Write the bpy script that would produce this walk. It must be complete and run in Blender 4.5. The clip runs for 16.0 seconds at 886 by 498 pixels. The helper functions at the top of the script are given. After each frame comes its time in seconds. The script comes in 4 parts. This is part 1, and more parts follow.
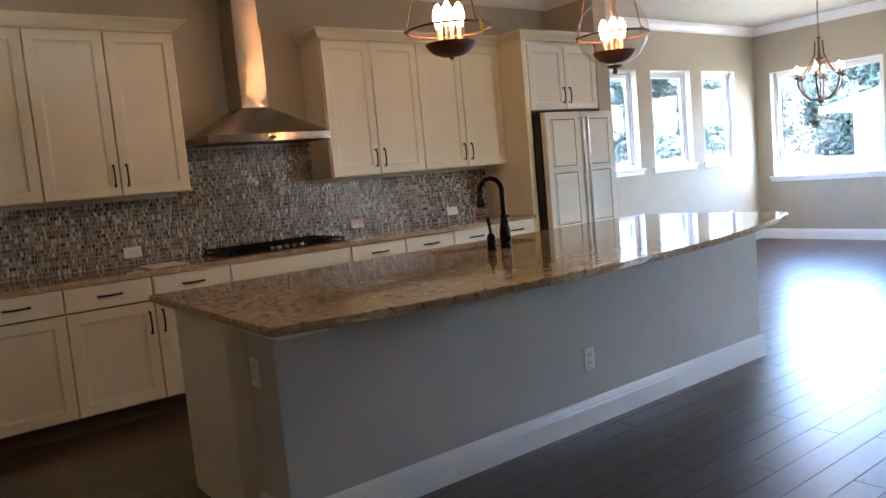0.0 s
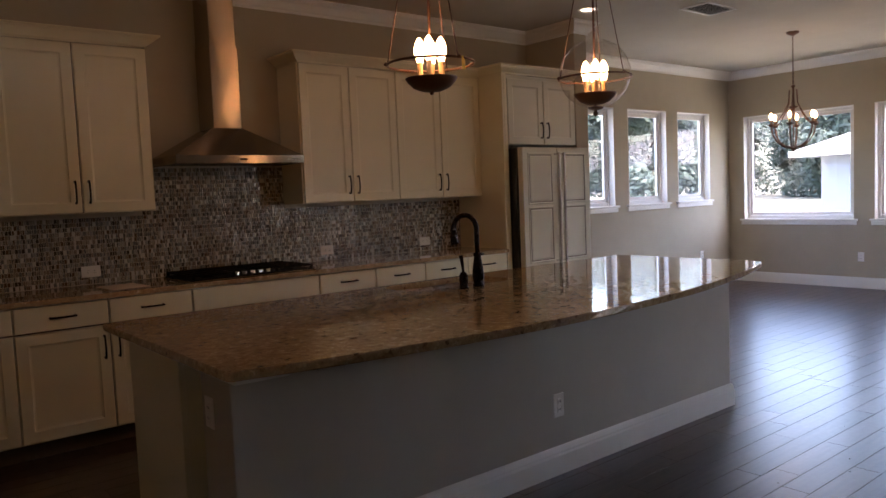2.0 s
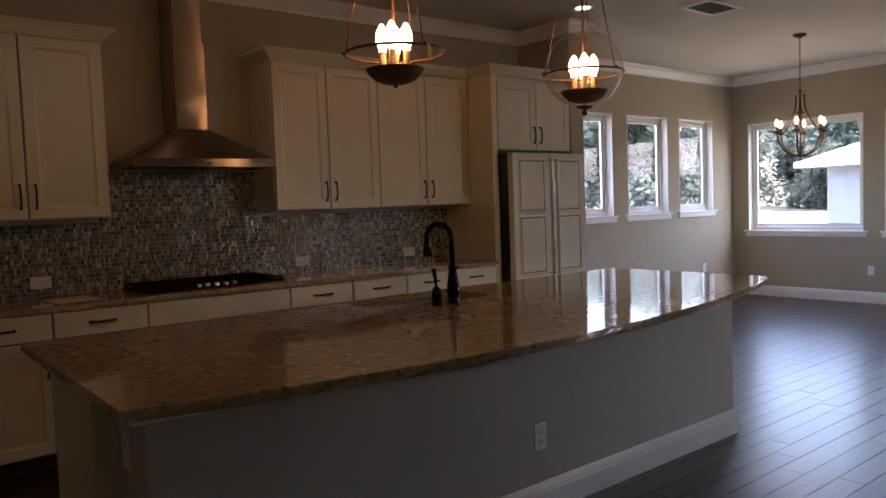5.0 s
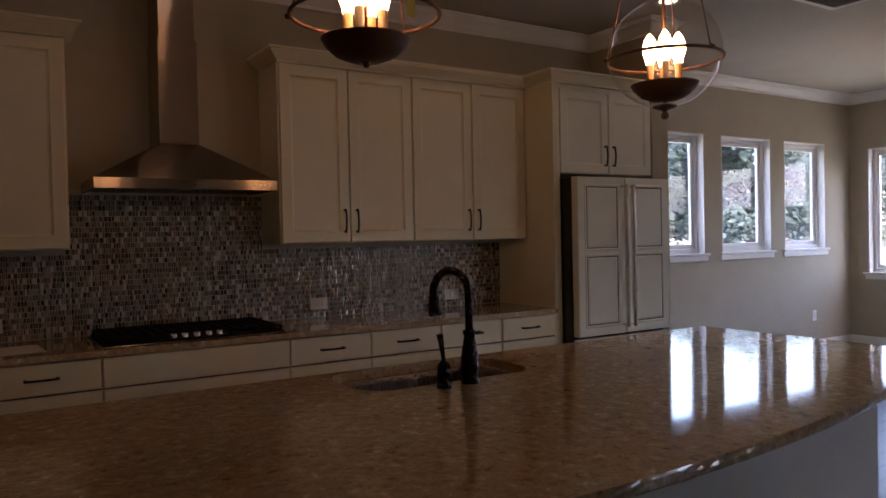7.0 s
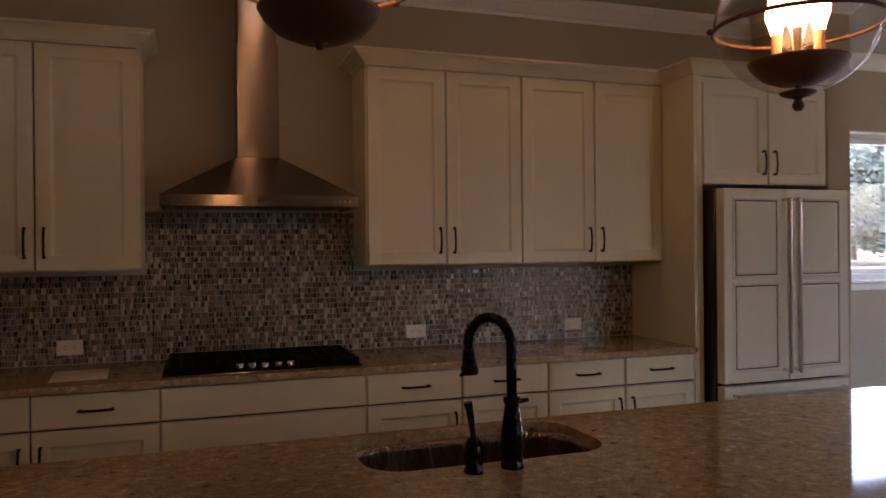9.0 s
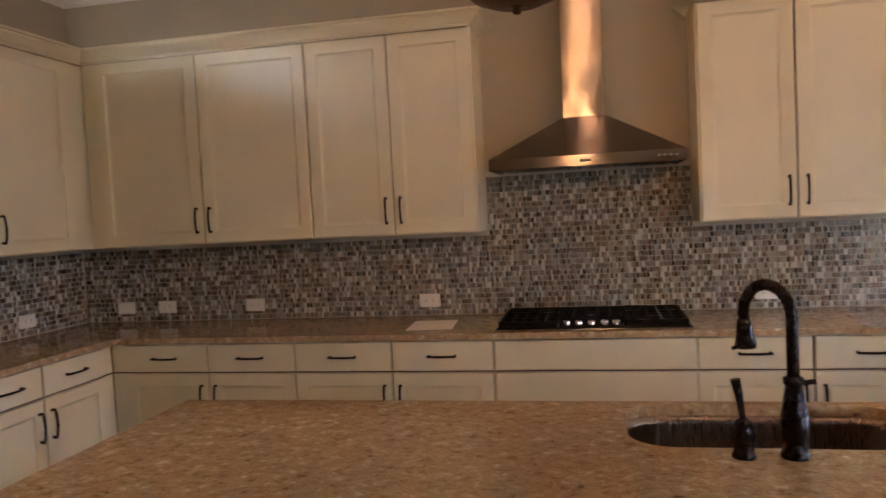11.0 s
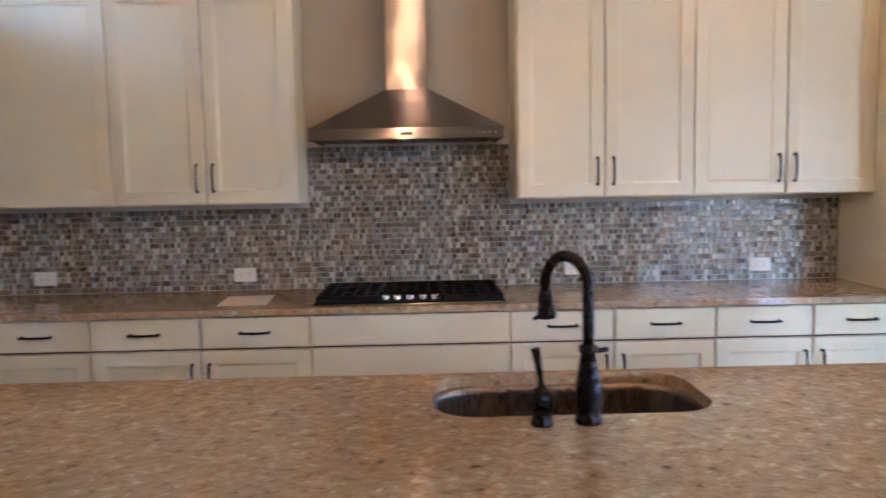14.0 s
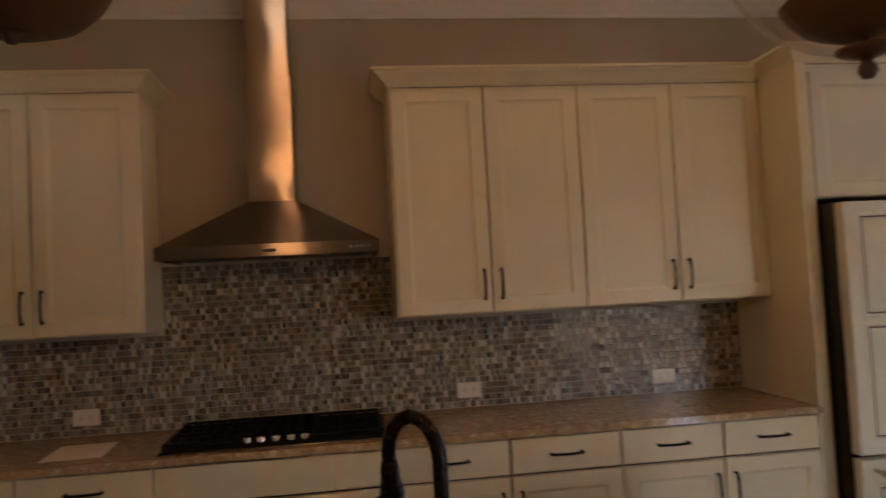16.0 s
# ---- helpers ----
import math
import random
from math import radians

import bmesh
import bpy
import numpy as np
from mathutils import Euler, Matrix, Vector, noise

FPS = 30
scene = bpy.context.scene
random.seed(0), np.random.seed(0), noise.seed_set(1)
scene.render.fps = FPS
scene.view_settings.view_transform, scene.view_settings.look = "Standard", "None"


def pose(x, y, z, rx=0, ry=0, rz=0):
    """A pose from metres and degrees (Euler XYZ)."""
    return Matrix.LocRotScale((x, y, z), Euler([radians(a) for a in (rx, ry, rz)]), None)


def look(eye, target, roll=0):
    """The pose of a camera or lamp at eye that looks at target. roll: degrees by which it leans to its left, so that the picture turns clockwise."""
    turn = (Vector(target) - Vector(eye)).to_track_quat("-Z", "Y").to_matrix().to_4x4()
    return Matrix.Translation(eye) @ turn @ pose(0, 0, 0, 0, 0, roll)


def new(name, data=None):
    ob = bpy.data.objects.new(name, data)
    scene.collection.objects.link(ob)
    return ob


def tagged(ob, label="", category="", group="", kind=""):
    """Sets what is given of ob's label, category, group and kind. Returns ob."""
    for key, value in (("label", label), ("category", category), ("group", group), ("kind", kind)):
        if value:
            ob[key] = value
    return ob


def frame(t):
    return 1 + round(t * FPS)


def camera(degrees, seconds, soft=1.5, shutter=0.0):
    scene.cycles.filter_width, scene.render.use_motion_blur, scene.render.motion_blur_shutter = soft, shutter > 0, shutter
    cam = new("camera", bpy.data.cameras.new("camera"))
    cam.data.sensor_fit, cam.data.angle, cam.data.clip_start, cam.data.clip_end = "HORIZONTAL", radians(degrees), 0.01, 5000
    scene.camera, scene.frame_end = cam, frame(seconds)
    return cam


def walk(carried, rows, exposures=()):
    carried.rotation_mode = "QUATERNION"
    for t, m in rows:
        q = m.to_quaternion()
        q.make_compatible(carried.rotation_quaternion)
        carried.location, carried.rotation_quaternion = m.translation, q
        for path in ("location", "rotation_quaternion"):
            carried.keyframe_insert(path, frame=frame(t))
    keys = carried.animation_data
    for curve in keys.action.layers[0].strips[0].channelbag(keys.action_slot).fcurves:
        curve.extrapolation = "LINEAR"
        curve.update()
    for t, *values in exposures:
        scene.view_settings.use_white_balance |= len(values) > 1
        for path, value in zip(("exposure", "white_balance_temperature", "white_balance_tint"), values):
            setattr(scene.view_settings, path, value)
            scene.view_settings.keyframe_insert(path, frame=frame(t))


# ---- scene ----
cam = camera(62.0, 16.0, shutter=0.3)
PATH = [
    (0, (-2.202, -5.306, 1.343), (-1.014, -3.71, 1.14), -5.2),
    (0.5, (-2.152, -5.239, 1.385), (-0.952, -3.658, 1.139), -3.1),
    (1, (-2.126, -5.227, 1.389), (-0.912, -3.651, 1.183), -2.9),
    (1.5, (-2.123, -5.235, 1.397), (-0.887, -3.672, 1.225), -2.7),
    (2, (-2.137, -5.22, 1.407), (-0.88, -3.671, 1.26), -2.4),
    (2.5, (-2.141, -5.213, 1.404), (-0.875, -3.669, 1.279), -2.3),
    (3, (-2.116, -5.189, 1.395), (-0.852, -3.643, 1.285), -2.2),
    (5.5, (-1.62, -4.909, 1.386), (-0.379, -3.345, 1.263), -2.1),
    (6, (-1.427, -4.734, 1.391), (-0.22, -3.143, 1.286), -1.8),
    (6.5, (-1.218, -4.523, 1.411), (-0.061, -2.894, 1.331), -1.5),
    (7, (-0.944, -4.358, 1.412), (0.129, -2.67, 1.376), -1.2),
    (7.5, (-0.715, -4.236, 1.428), (0.271, -2.496, 1.433), -0.9),
    (8, (-0.549, -4.112, 1.443), (0.37, -2.336, 1.478), -0.3),
    (8.2, (-0.517, -4.041, 1.476), (0.368, -2.248, 1.509), -0.3),
    (10.5, (0.039, -4.034, 1.47), (-0.105, -2.041, 1.407), -2.1),
    (11, (0.043, -4.032, 1.492), (-0.368, -2.078, 1.392), -2.9),
    (11.5, (-0.03, -4.161, 1.534), (-0.658, -2.266, 1.416), -3.4),
    (12, (-0.072, -4.251, 1.551), (-0.923, -2.445, 1.43), -3.3),
    (12.5, (-0.066, -4.228, 1.549), (-0.953, -2.44, 1.408), -3.5),
    (13, (-0.145, -4.198, 1.518), (-0.779, -2.307, 1.365), -2.4),
    (13.5, (-0.048, -4.015, 1.474), (-0.337, -2.043, 1.309), -1.4),
    (14, (0.095, -3.953, 1.463), (0.132, -1.961, 1.288), -1.1),
    (14.5, (0.273, -3.862, 1.462), (0.614, -1.894, 1.356), -1.5),
    (15, (0.24, -3.84, 1.508), (0.844, -1.934, 1.521), -2.0),
    (15.5, (0.225, -3.74, 1.52), (0.831, -1.835, 1.58), -2.5),
    (16, (0.3, -3.6, 1.53), (0.57, -1.62, 1.621), -3.0),
]
EXPOSURES = [(0, 4.2, 5600, 12), (0.5, 3.65, 6000, 17), (1.2, 3.1, 6700, 23), (2.0, 2.75, 6700, 23), (3.0, 2.55, 6700, 23), (5.5, 2.45, 6700, 23), (7.0, 2.25, 6300, 26), (8.0, 2.4, 6200, 26), (10.4, 3.75, 7300, 28),
             (11.0, 4.4, 6000, 18), (12.0, 4.95, 5600, 13), (12.8, 5.1, 5600, 13), (13.4, 5.1, 5300, 12), (14.0, 5.05, 4700, 11), (14.6, 4.7, 4950, 12), (15.2, 4.05, 5600, 14), (16.0, 3.3, 7000, 20)]
walk(cam, [(t, look(eye, target, roll)) for t, eye, target, roll in PATH], EXPOSURES)

# ---- world and lights ----
world = bpy.data.worlds.new("sky")
scene.world = world
world.use_nodes = True
wn = world.node_tree.nodes
sky = wn.new("ShaderNodeTexSky")
sky.sky_type = "NISHITA"
sky.sun_disc = False
sky.sun_elevation = radians(65)
sky.sun_rotation = radians(196)
sky.dust_density = 3.0
world.node_tree.links.new(sky.outputs[0], wn["Background"].inputs[0])
wn["Background"].inputs[1].default_value = 0.43
sun = new("sun", bpy.data.lights.new("sun", "SUN"))
sun.data.energy, sun.data.angle, sun.data.color = 0.8, radians(8), (1.0, 0.95, 0.88)
sun.matrix_world = look((0, 0, 0), (0.11, 0.4, -0.91))


def lamp(name, place, watts, colour, radius):
    ob = new(name, bpy.data.lights.new(name, "POINT"))
    ob.data.energy, ob.data.color, ob.data.shadow_soft_size = watts, colour, radius
    ob.location = place
    return ob


WARM = (1.0, 0.37, 0.095)

# ---- materials ----


def material(name, colour, rough=0.5, metal=0.0, grain=None, mottle=0.06, bump=0.0, bump_scale=60.0, coat=0.0, scale=3.0):
    """A principled surface with a broad mottle, a fine grain and relief."""
    m = bpy.data.materials.new(name)
    m.use_nodes = True
    nodes, links = m.node_tree.nodes, m.node_tree.links
    b = nodes["Principled BSDF"]
    b.inputs["Roughness"].default_value, b.inputs["Metallic"].default_value = rough, metal
    b.inputs["Coat Weight"].default_value = coat
    b.inputs["Coat Roughness"].default_value = 0.08
    co = nodes.new("ShaderNodeTexCoord")
    big, fine = nodes.new("ShaderNodeTexNoise"), nodes.new("ShaderNodeTexNoise")
    big.inputs["Scale"].default_value, big.inputs["Detail"].default_value = scale, 4
    fine.inputs["Scale"].default_value, fine.inputs["Detail"].default_value = bump_scale, 6
    links.new(co.outputs["Object"], big.inputs["Vector"])
    links.new(co.outputs["Object"], fine.inputs["Vector"])
    ramp = nodes.new("ShaderNodeValToRGB")
    lo = [c * (1 - mottle) for c in colour]
    hi = [min(1, c * (1 + mottle)) for c in colour]
    ramp.color_ramp.elements[0].position, ramp.color_ramp.elements[1].position = 0.3, 0.7
    ramp.color_ramp.elements[0].color, ramp.color_ramp.elements[1].color = (*lo, 1), (*hi, 1)
    links.new(big.outputs["Fac"], ramp.inputs["Fac"])
    links.new(ramp.outputs["Color"], b.inputs["Base Color"])
    rr = nodes.new("ShaderNodeMapRange")
    rr.inputs["To Min"].default_value, rr.inputs["To Max"].default_value = max(0, rough - 0.06), min(1, rough + 0.06)
    links.new(fine.outputs["Fac"], rr.inputs["Value"])
    links.new(rr.outputs["Result"], b.inputs["Roughness"])
    if bump:
        bp = nodes.new("ShaderNodeBump")
        bp.inputs["Strength"].default_value, bp.inputs["Distance"].default_value = bump, 0.002
        links.new(fine.outputs["Fac"], bp.inputs["Height"])
        links.new(bp.outputs["Normal"], b.inputs["Normal"])
    return m


def emitter(name, colour, strength):
    m = bpy.data.materials.new(name)
    m.use_nodes = True
    b = m.node_tree.nodes["Principled BSDF"]
    b.inputs["Base Color"].default_value = (*colour, 1)
    b.inputs["Emission Color"].default_value = (*colour, 1)
    b.inputs["Emission Strength"].default_value = strength
    return m


def glass(name, tint=(1, 1, 1), rough=0.0, gloss=0.9):
    m = bpy.data.materials.new(name)
    m.use_nodes = True
    nodes, links = m.node_tree.nodes, m.node_tree.links
    nodes.remove(nodes["Principled BSDF"])
    tr, gl, fr, mix = (nodes.new(n) for n in ("ShaderNodeBsdfTransparent", "ShaderNodeBsdfGlossy", "ShaderNodeLayerWeight", "ShaderNodeMixShader"))
    tr.inputs["Color"].default_value = (*tint, 1)
    gl.inputs["Roughness"].default_value = rough
    power = nodes.new("ShaderNodeMath")
    power.operation = "POWER"
    power.inputs[1].default_value = 4.0
    less = nodes.new("ShaderNodeMath")
    less.operation = "MULTIPLY_ADD"
    less.inputs[1].default_value, less.inputs[2].default_value = gloss, 0.03
    links.new(fr.outputs["Facing"], power.inputs[0])
    links.new(power.outputs[0], less.inputs[0])
    links.new(less.outputs[0], mix.inputs[0])
    links.new(tr.outputs[0], mix.inputs[1])
    links.new(gl.outputs[0], mix.inputs[2])
    links.new(mix.outputs[0], nodes["Material Output"].inputs["Surface"])
    return m


def stone(name):
    """Polished engineered stone: tan ground with cream flakes and brown specks."""
    m = material(name, (0.4, 0.28, 0.17), 0.06, bump_scale=90)
    nodes, links = m.node_tree.nodes, m.node_tree.links
    b = nodes["Principled BSDF"]
    co = nodes["Texture Coordinate"]
    mp = nodes.new("ShaderNodeMapping")
    mp.inputs["Scale"].default_value = (1.0, 1.0, 1.0)
    links.new(co.outputs["Object"], mp.inputs["Vector"])
    vor = nodes.new("ShaderNodeTexVoronoi")
    vor.inputs["Scale"].default_value = 72
    warp = nodes.new("ShaderNodeTexNoise")
    warp.inputs["Scale"].default_value, warp.inputs["Detail"].default_value = 24, 5
    add = nodes.new("ShaderNodeVectorMath")
    add.operation = "MULTIPLY_ADD"
    links.new(mp.outputs[0], warp.inputs["Vector"])
    add.inputs[1].default_value = (0.03, 0.03, 0.03)
    links.new(warp.outputs["Color"], add.inputs[0])
    links.new(mp.outputs[0], add.inputs[2])
    links.new(add.outputs[0], vor.inputs["Vector"])
    ramp = nodes.new("ShaderNodeValToRGB")
    e = ramp.color_ramp.elements
    e[0].position, e[0].color = 0.0, (0.13, 0.085, 0.055, 1)
    e[1].position, e[1].color = 1.0, (0.66, 0.57, 0.45, 1)
    for p, c in ((0.1, (0.3, 0.2, 0.115, 1)), (0.3, (0.38, 0.268, 0.152, 1)), (0.7, (0.45, 0.335, 0.198, 1)), (0.88, (0.55, 0.44, 0.29, 1))):
        k = e.new(p)
        k.color = c
    sep = nodes.new("ShaderNodeSeparateColor")
    links.new(vor.outputs["Color"], sep.inputs[0])
    cloud = nodes.new("ShaderNodeTexNoise")
    cloud.inputs["Scale"].default_value, cloud.inputs["Detail"].default_value = 26, 4
    links.new(mp.outputs[0], cloud.inputs["Vector"])
    patch = nodes.new("ShaderNodeMix")
    patch.inputs[0].default_value = 0.5
    links.new(sep.outputs[0], patch.inputs[2])
    stretch = nodes.new("ShaderNodeMapRange")
    stretch.inputs["From Min"].default_value, stretch.inputs["From Max"].default_value = 0.34, 0.66
    links.new(cloud.outputs["Fac"], stretch.inputs["Value"])
    links.new(stretch.outputs["Result"], patch.inputs[3])
    links.new(patch.outputs[0], ramp.inputs["Fac"])
    speck = nodes.new("ShaderNodeTexNoise")
    speck.inputs["Scale"].default_value, speck.inputs["Detail"].default_value = 130, 3
    links.new(mp.outputs[0], speck.inputs["Vector"])
    mix = nodes.new("ShaderNodeMix")
    mix.data_type, mix.blend_type = "RGBA", "OVERLAY"
    mix.inputs[0].default_value = 0.4
    links.new(ramp.outputs["Color"], mix.inputs[6])
    links.new(speck.outputs["Fac"], mix.inputs[7])
    links.new(mix.outputs[2], b.inputs["Base Color"])
    return m


def steel(name, colour=(0.46, 0.42, 0.38), rough=0.28, axis=2, wavy=0.0, streak=0.06, aniso=0.8):
    """Brushed stainless steel."""
    m = material(name, colour, rough, 1.0, mottle=0.03)
    nodes, links = m.node_tree.nodes, m.node_tree.links
    mp = nodes.new("ShaderNodeMapping")
    s = [400.0, 400.0, 400.0]
    s[axis] = 4.0
    mp.inputs["Scale"].default_value = s
    n = nodes.new("ShaderNodeTexNoise")
    n.inputs["Scale"].default_value = 1.0
    links.new(nodes["Texture Coordinate"].outputs["Object"], mp.inputs["Vector"])
    links.new(mp.outputs[0], n.inputs["Vector"])
    mr = nodes.new("ShaderNodeMapRange")
    mr.inputs["To Min"].default_value, mr.inputs["To Max"].default_value = rough - streak, rough + streak
    links.new(n.outputs["Fac"], mr.inputs["Value"])
    b = nodes["Principled BSDF"]
    links.new(mr.outputs["Result"], b.inputs["Roughness"])
    b.inputs["Anisotropic"].default_value, b.inputs["Anisotropic Rotation"].default_value = aniso, 0.25 if axis == 0 else 0.0
    tg = nodes.new("ShaderNodeTangent")
    tg.direction_type, tg.axis = "RADIAL", "Z"
    links.new(tg.outputs[0], b.inputs["Tangent"])
    if wavy:
        w = nodes.new("ShaderNodeTexNoise")
        w.inputs["Scale"].default_value, w.inputs["Detail"].default_value = 5.0, 1.0
        links.new(nodes["Texture Coordinate"].outputs["Object"], w.inputs["Vector"])
        bp = nodes.new("ShaderNodeBump")
        bp.inputs["Strength"].default_value, bp.inputs["Distance"].default_value = wavy, 0.02
        links.new(w.outputs["Fac"], bp.inputs["Height"])
        links.new(bp.outputs["Normal"], nodes["Principled BSDF"].inputs["Normal"])
    return m


def wood_floor(name):
    m = material(name, (0.035, 0.02, 0.014), 0.3, bump=0.25, bump_scale=30)
    m.node_tree.nodes["Principled BSDF"].inputs["Specular IOR Level"].default_value = 0.85
    nodes, links = m.node_tree.nodes, m.node_tree.links
    b = nodes["Principled BSDF"]
    info = nodes.new("ShaderNodeObjectInfo")
    geo = nodes.new("ShaderNodeNewGeometry")
    rnd = nodes.new("ShaderNodeMath")
    rnd.operation = "ADD"
    links.new(info.outputs["Random"], rnd.inputs[0])
    links.new(geo.outputs["Random Per Island"], rnd.inputs[1])
    fra = nodes.new("ShaderNodeMath")
    fra.operation = "FRACT"
    links.new(rnd.outputs[0], fra.inputs[0])
    mp = nodes.new("ShaderNodeMapping")
    mp.inputs["Scale"].default_value = (1.5, 22, 22)
    links.new(geo.outputs["Position"], mp.inputs["Vector"])
    gr = nodes.new("ShaderNodeTexNoise")
    gr.inputs["Scale"].default_value, gr.inputs["Detail"].default_value = 2.0, 8
    links.new(mp.outputs[0], gr.inputs["Vector"])
    mul = nodes.new("ShaderNodeMath")
    mul.operation = "MULTIPLY_ADD"
    links.new(fra.outputs[0], mul.inputs[0])
    mul.inputs[1].default_value = 0.55
    links.new(gr.outputs["Fac"], mul.inputs[2])
    ramp = nodes.new("ShaderNodeValToRGB")
    e = ramp.color_ramp.elements
    e[0].position, e[0].color = 0.35, (0.014, 0.008, 0.006, 1)
    e[1].position, e[1].color = 1.05, (0.06, 0.034, 0.024, 1)
    links.new(mul.outputs[0], ramp.inputs["Fac"])
    links.new(ramp.outputs["Color"], b.inputs["Base Color"])
    bp = nodes["Bump"]
    links.new(gr.outputs["Fac"], bp.inputs["Height"])
    return m


def tile_mix(name):
    m = material(name, (0.3, 0.3, 0.28), 0.16)
    nodes, links = m.node_tree.nodes, m.node_tree.links
    b = nodes["Principled BSDF"]
    geo = nodes.new("ShaderNodeNewGeometry")
    ramp = nodes.new("ShaderNodeValToRGB")
    ramp.color_ramp.interpolation = "CONSTANT"
    e = ramp.color_ramp.elements
    e[0].position, e[0].color = 0.0, (0.075, 0.065, 0.055, 1)
    e[1].position, e[1].color = 0.87, (0.8, 0.79, 0.73, 1)
    for p, c in ((0.16, (0.2, 0.205, 0.2, 1)), (0.32, (0.33, 0.27, 0.2, 1)), (0.46, (0.42, 0.43, 0.41, 1)), (0.6, (0.17, 0.11, 0.07, 1)), (0.7, (0.24, 0.2, 0.16, 1)), (0.8, (0.48, 0.45, 0.37, 1))):
        k = e.new(p)
        k.color = c
    links.new(geo.outputs["Random Per Island"], ramp.inputs["Fac"])
    mix = nodes.new("ShaderNodeMix")
    mix.data_type, mix.blend_type = "RGBA", "MULTIPLY"
    mix.inputs[0].default_value = 0.5
    links.new(ramp.outputs["Color"], mix.inputs[6])
    n = nodes.new("ShaderNodeTexNoise")
    n.inputs["Scale"].default_value = 180
    links.new(nodes["Texture Coordinate"].outputs["Object"], n.inputs["Vector"])
    links.new(n.outputs["Fac"], mix.inputs[7])
    links.new(mix.outputs[2], b.inputs["Base Color"])
    return m


PAINT = material("ivory_cabinet_paint", (0.75, 0.69, 0.5), 0.38, mottle=0.03, bump=0.05, bump_scale=140)
# Brown that stands in for shade between fronts; toe kicks and grooves share it.
GAP_BROWN = material("shadow_gap_brown", (0.1, 0.064, 0.04), 0.6)
FRIDGE_PAINT = material("pale_panel_paint", (0.71, 0.695, 0.58), 0.36, mottle=0.03, bump=0.05, bump_scale=140)
WALL = material("greige_wall_paint", (0.44, 0.385, 0.285), 0.85, mottle=0.04, bump=0.25, bump_scale=220)
ISLAND_WALL = material("grey_green_wall_paint", (0.52, 0.495, 0.435), 0.8, mottle=0.05, bump=0.25, bump_scale=220)
CEILING = material("ceiling_paint", (0.54, 0.5, 0.42), 0.9, mottle=0.03, bump=0.6, bump_scale=160)
TRIM = material("white_trim_paint", (0.8, 0.79, 0.75), 0.35, mottle=0.02, bump=0.03)
STONE = stone("tan_quartz")
STEEL = steel("brushed_steel")
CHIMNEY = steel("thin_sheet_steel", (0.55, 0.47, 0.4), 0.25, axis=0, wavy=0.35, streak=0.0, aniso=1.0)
# Canopy steel has a darker base than the chimney, painting in its dimmer reflections.
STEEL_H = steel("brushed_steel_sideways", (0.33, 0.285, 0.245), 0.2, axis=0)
STEEL_Y = steel("brushed_steel_level", (0.4, 0.33, 0.275), 0.3, axis=1)
# Satin steel darkened and browned to carry the shade inside the sink.
SHADED_BASIN = steel("shaded_basin_steel", (0.24, 0.185, 0.145), 0.28)
CHROME = material("polished_chrome", (0.7, 0.69, 0.67), 0.12, 1.0, mottle=0.02)
BRONZE = material("oil_rubbed_bronze", (0.022, 0.017, 0.016), 0.27, 0.75, mottle=0.3, bump=0.1)
BROWN_IRON = material("bronze_brown_iron", (0.13, 0.066, 0.042), 0.42, 0.4, mottle=0.25, bump=0.2)
BLACK = material("black_enamel", (0.012, 0.012, 0.013), 0.22, mottle=0.2)
IRON = material("cast_iron", (0.008, 0.008, 0.008), 0.8, bump=0.4)
IRON.node_tree.nodes["Principled BSDF"].inputs["Specular IOR Level"].default_value = 0.15
BLACK_GLASS = material("black_glass", (0.012, 0.011, 0.011), 0.06)
PLASTIC = material("white_plastic", (0.85, 0.84, 0.81), 0.35, mottle=0.02)
SLOT = material("dark_slot", (0.06, 0.06, 0.06), 0.5)
PAPER = material("paper", (0.75, 0.66, 0.55), 0.8, mottle=0.03)
GROUT = material("grout", (0.55, 0.52, 0.46), 0.9, bump=0.3)
TILE = tile_mix("glass_stone_mosaic")
FLOOR_WOOD = wood_floor("dark_hickory")
UNDERLAY = material("floor_underlay", (0.008, 0.006, 0.005), 0.7)
WINDOW_GLASS = glass("window_glass")
GLOBE_GLASS = glass("globe_glass", (0.97, 0.955, 0.93), gloss=0.8)
VINYL = material("white_vinyl", (0.8, 0.8, 0.78), 0.4, mottle=0.02)
BULB = emitter("lit_bulb", (1.0, 0.56, 0.24), 6.0)
CAN_LIGHT = emitter("lit_can", (1.0, 0.8, 0.58), 1.0)
BLUE_LED = emitter("blue_display", (0.08, 0.12, 1.0), 0.05)
# Amber sleeve, its colour darkened as a silhouette against the bright bulbs.
SLEEVE = material("silhouetted_amber_sleeve", (0.2, 0.12, 0.05), 0.45, mottle=0.2)
TAG = material("yellow_tag", (0.75, 0.6, 0.05), 0.6)
GRASS = material("sunlit_lawn", (0.23, 0.215, 0.15), 0.9, mottle=0.3, bump=0.8, bump_scale=9, scale=0.3)
BARK = material("bark", (0.13, 0.1, 0.075), 0.9, mottle=0.3, bump=0.8, bump_scale=14)
LEAF = material("oak_foliage", (0.05, 0.078, 0.06), 0.7, mottle=0.45, scale=1.2)
STUCCO = material("pale_blue_grey_stucco", (0.17, 0.195, 0.24), 0.9, mottle=0.04, bump=0.5)
SHINGLE = material("pale_roof_tile", (0.5, 0.48, 0.46), 0.8, mottle=0.12, bump=0.6, bump_scale=14)

# ---- mesh helpers ----


def mesh_of(name, bm, mat):
    me = bpy.data.meshes.new(name)
    bm.normal_update()
    bm.to_mesh(me)
    bm.free()
    me.materials.append(mat)
    return me


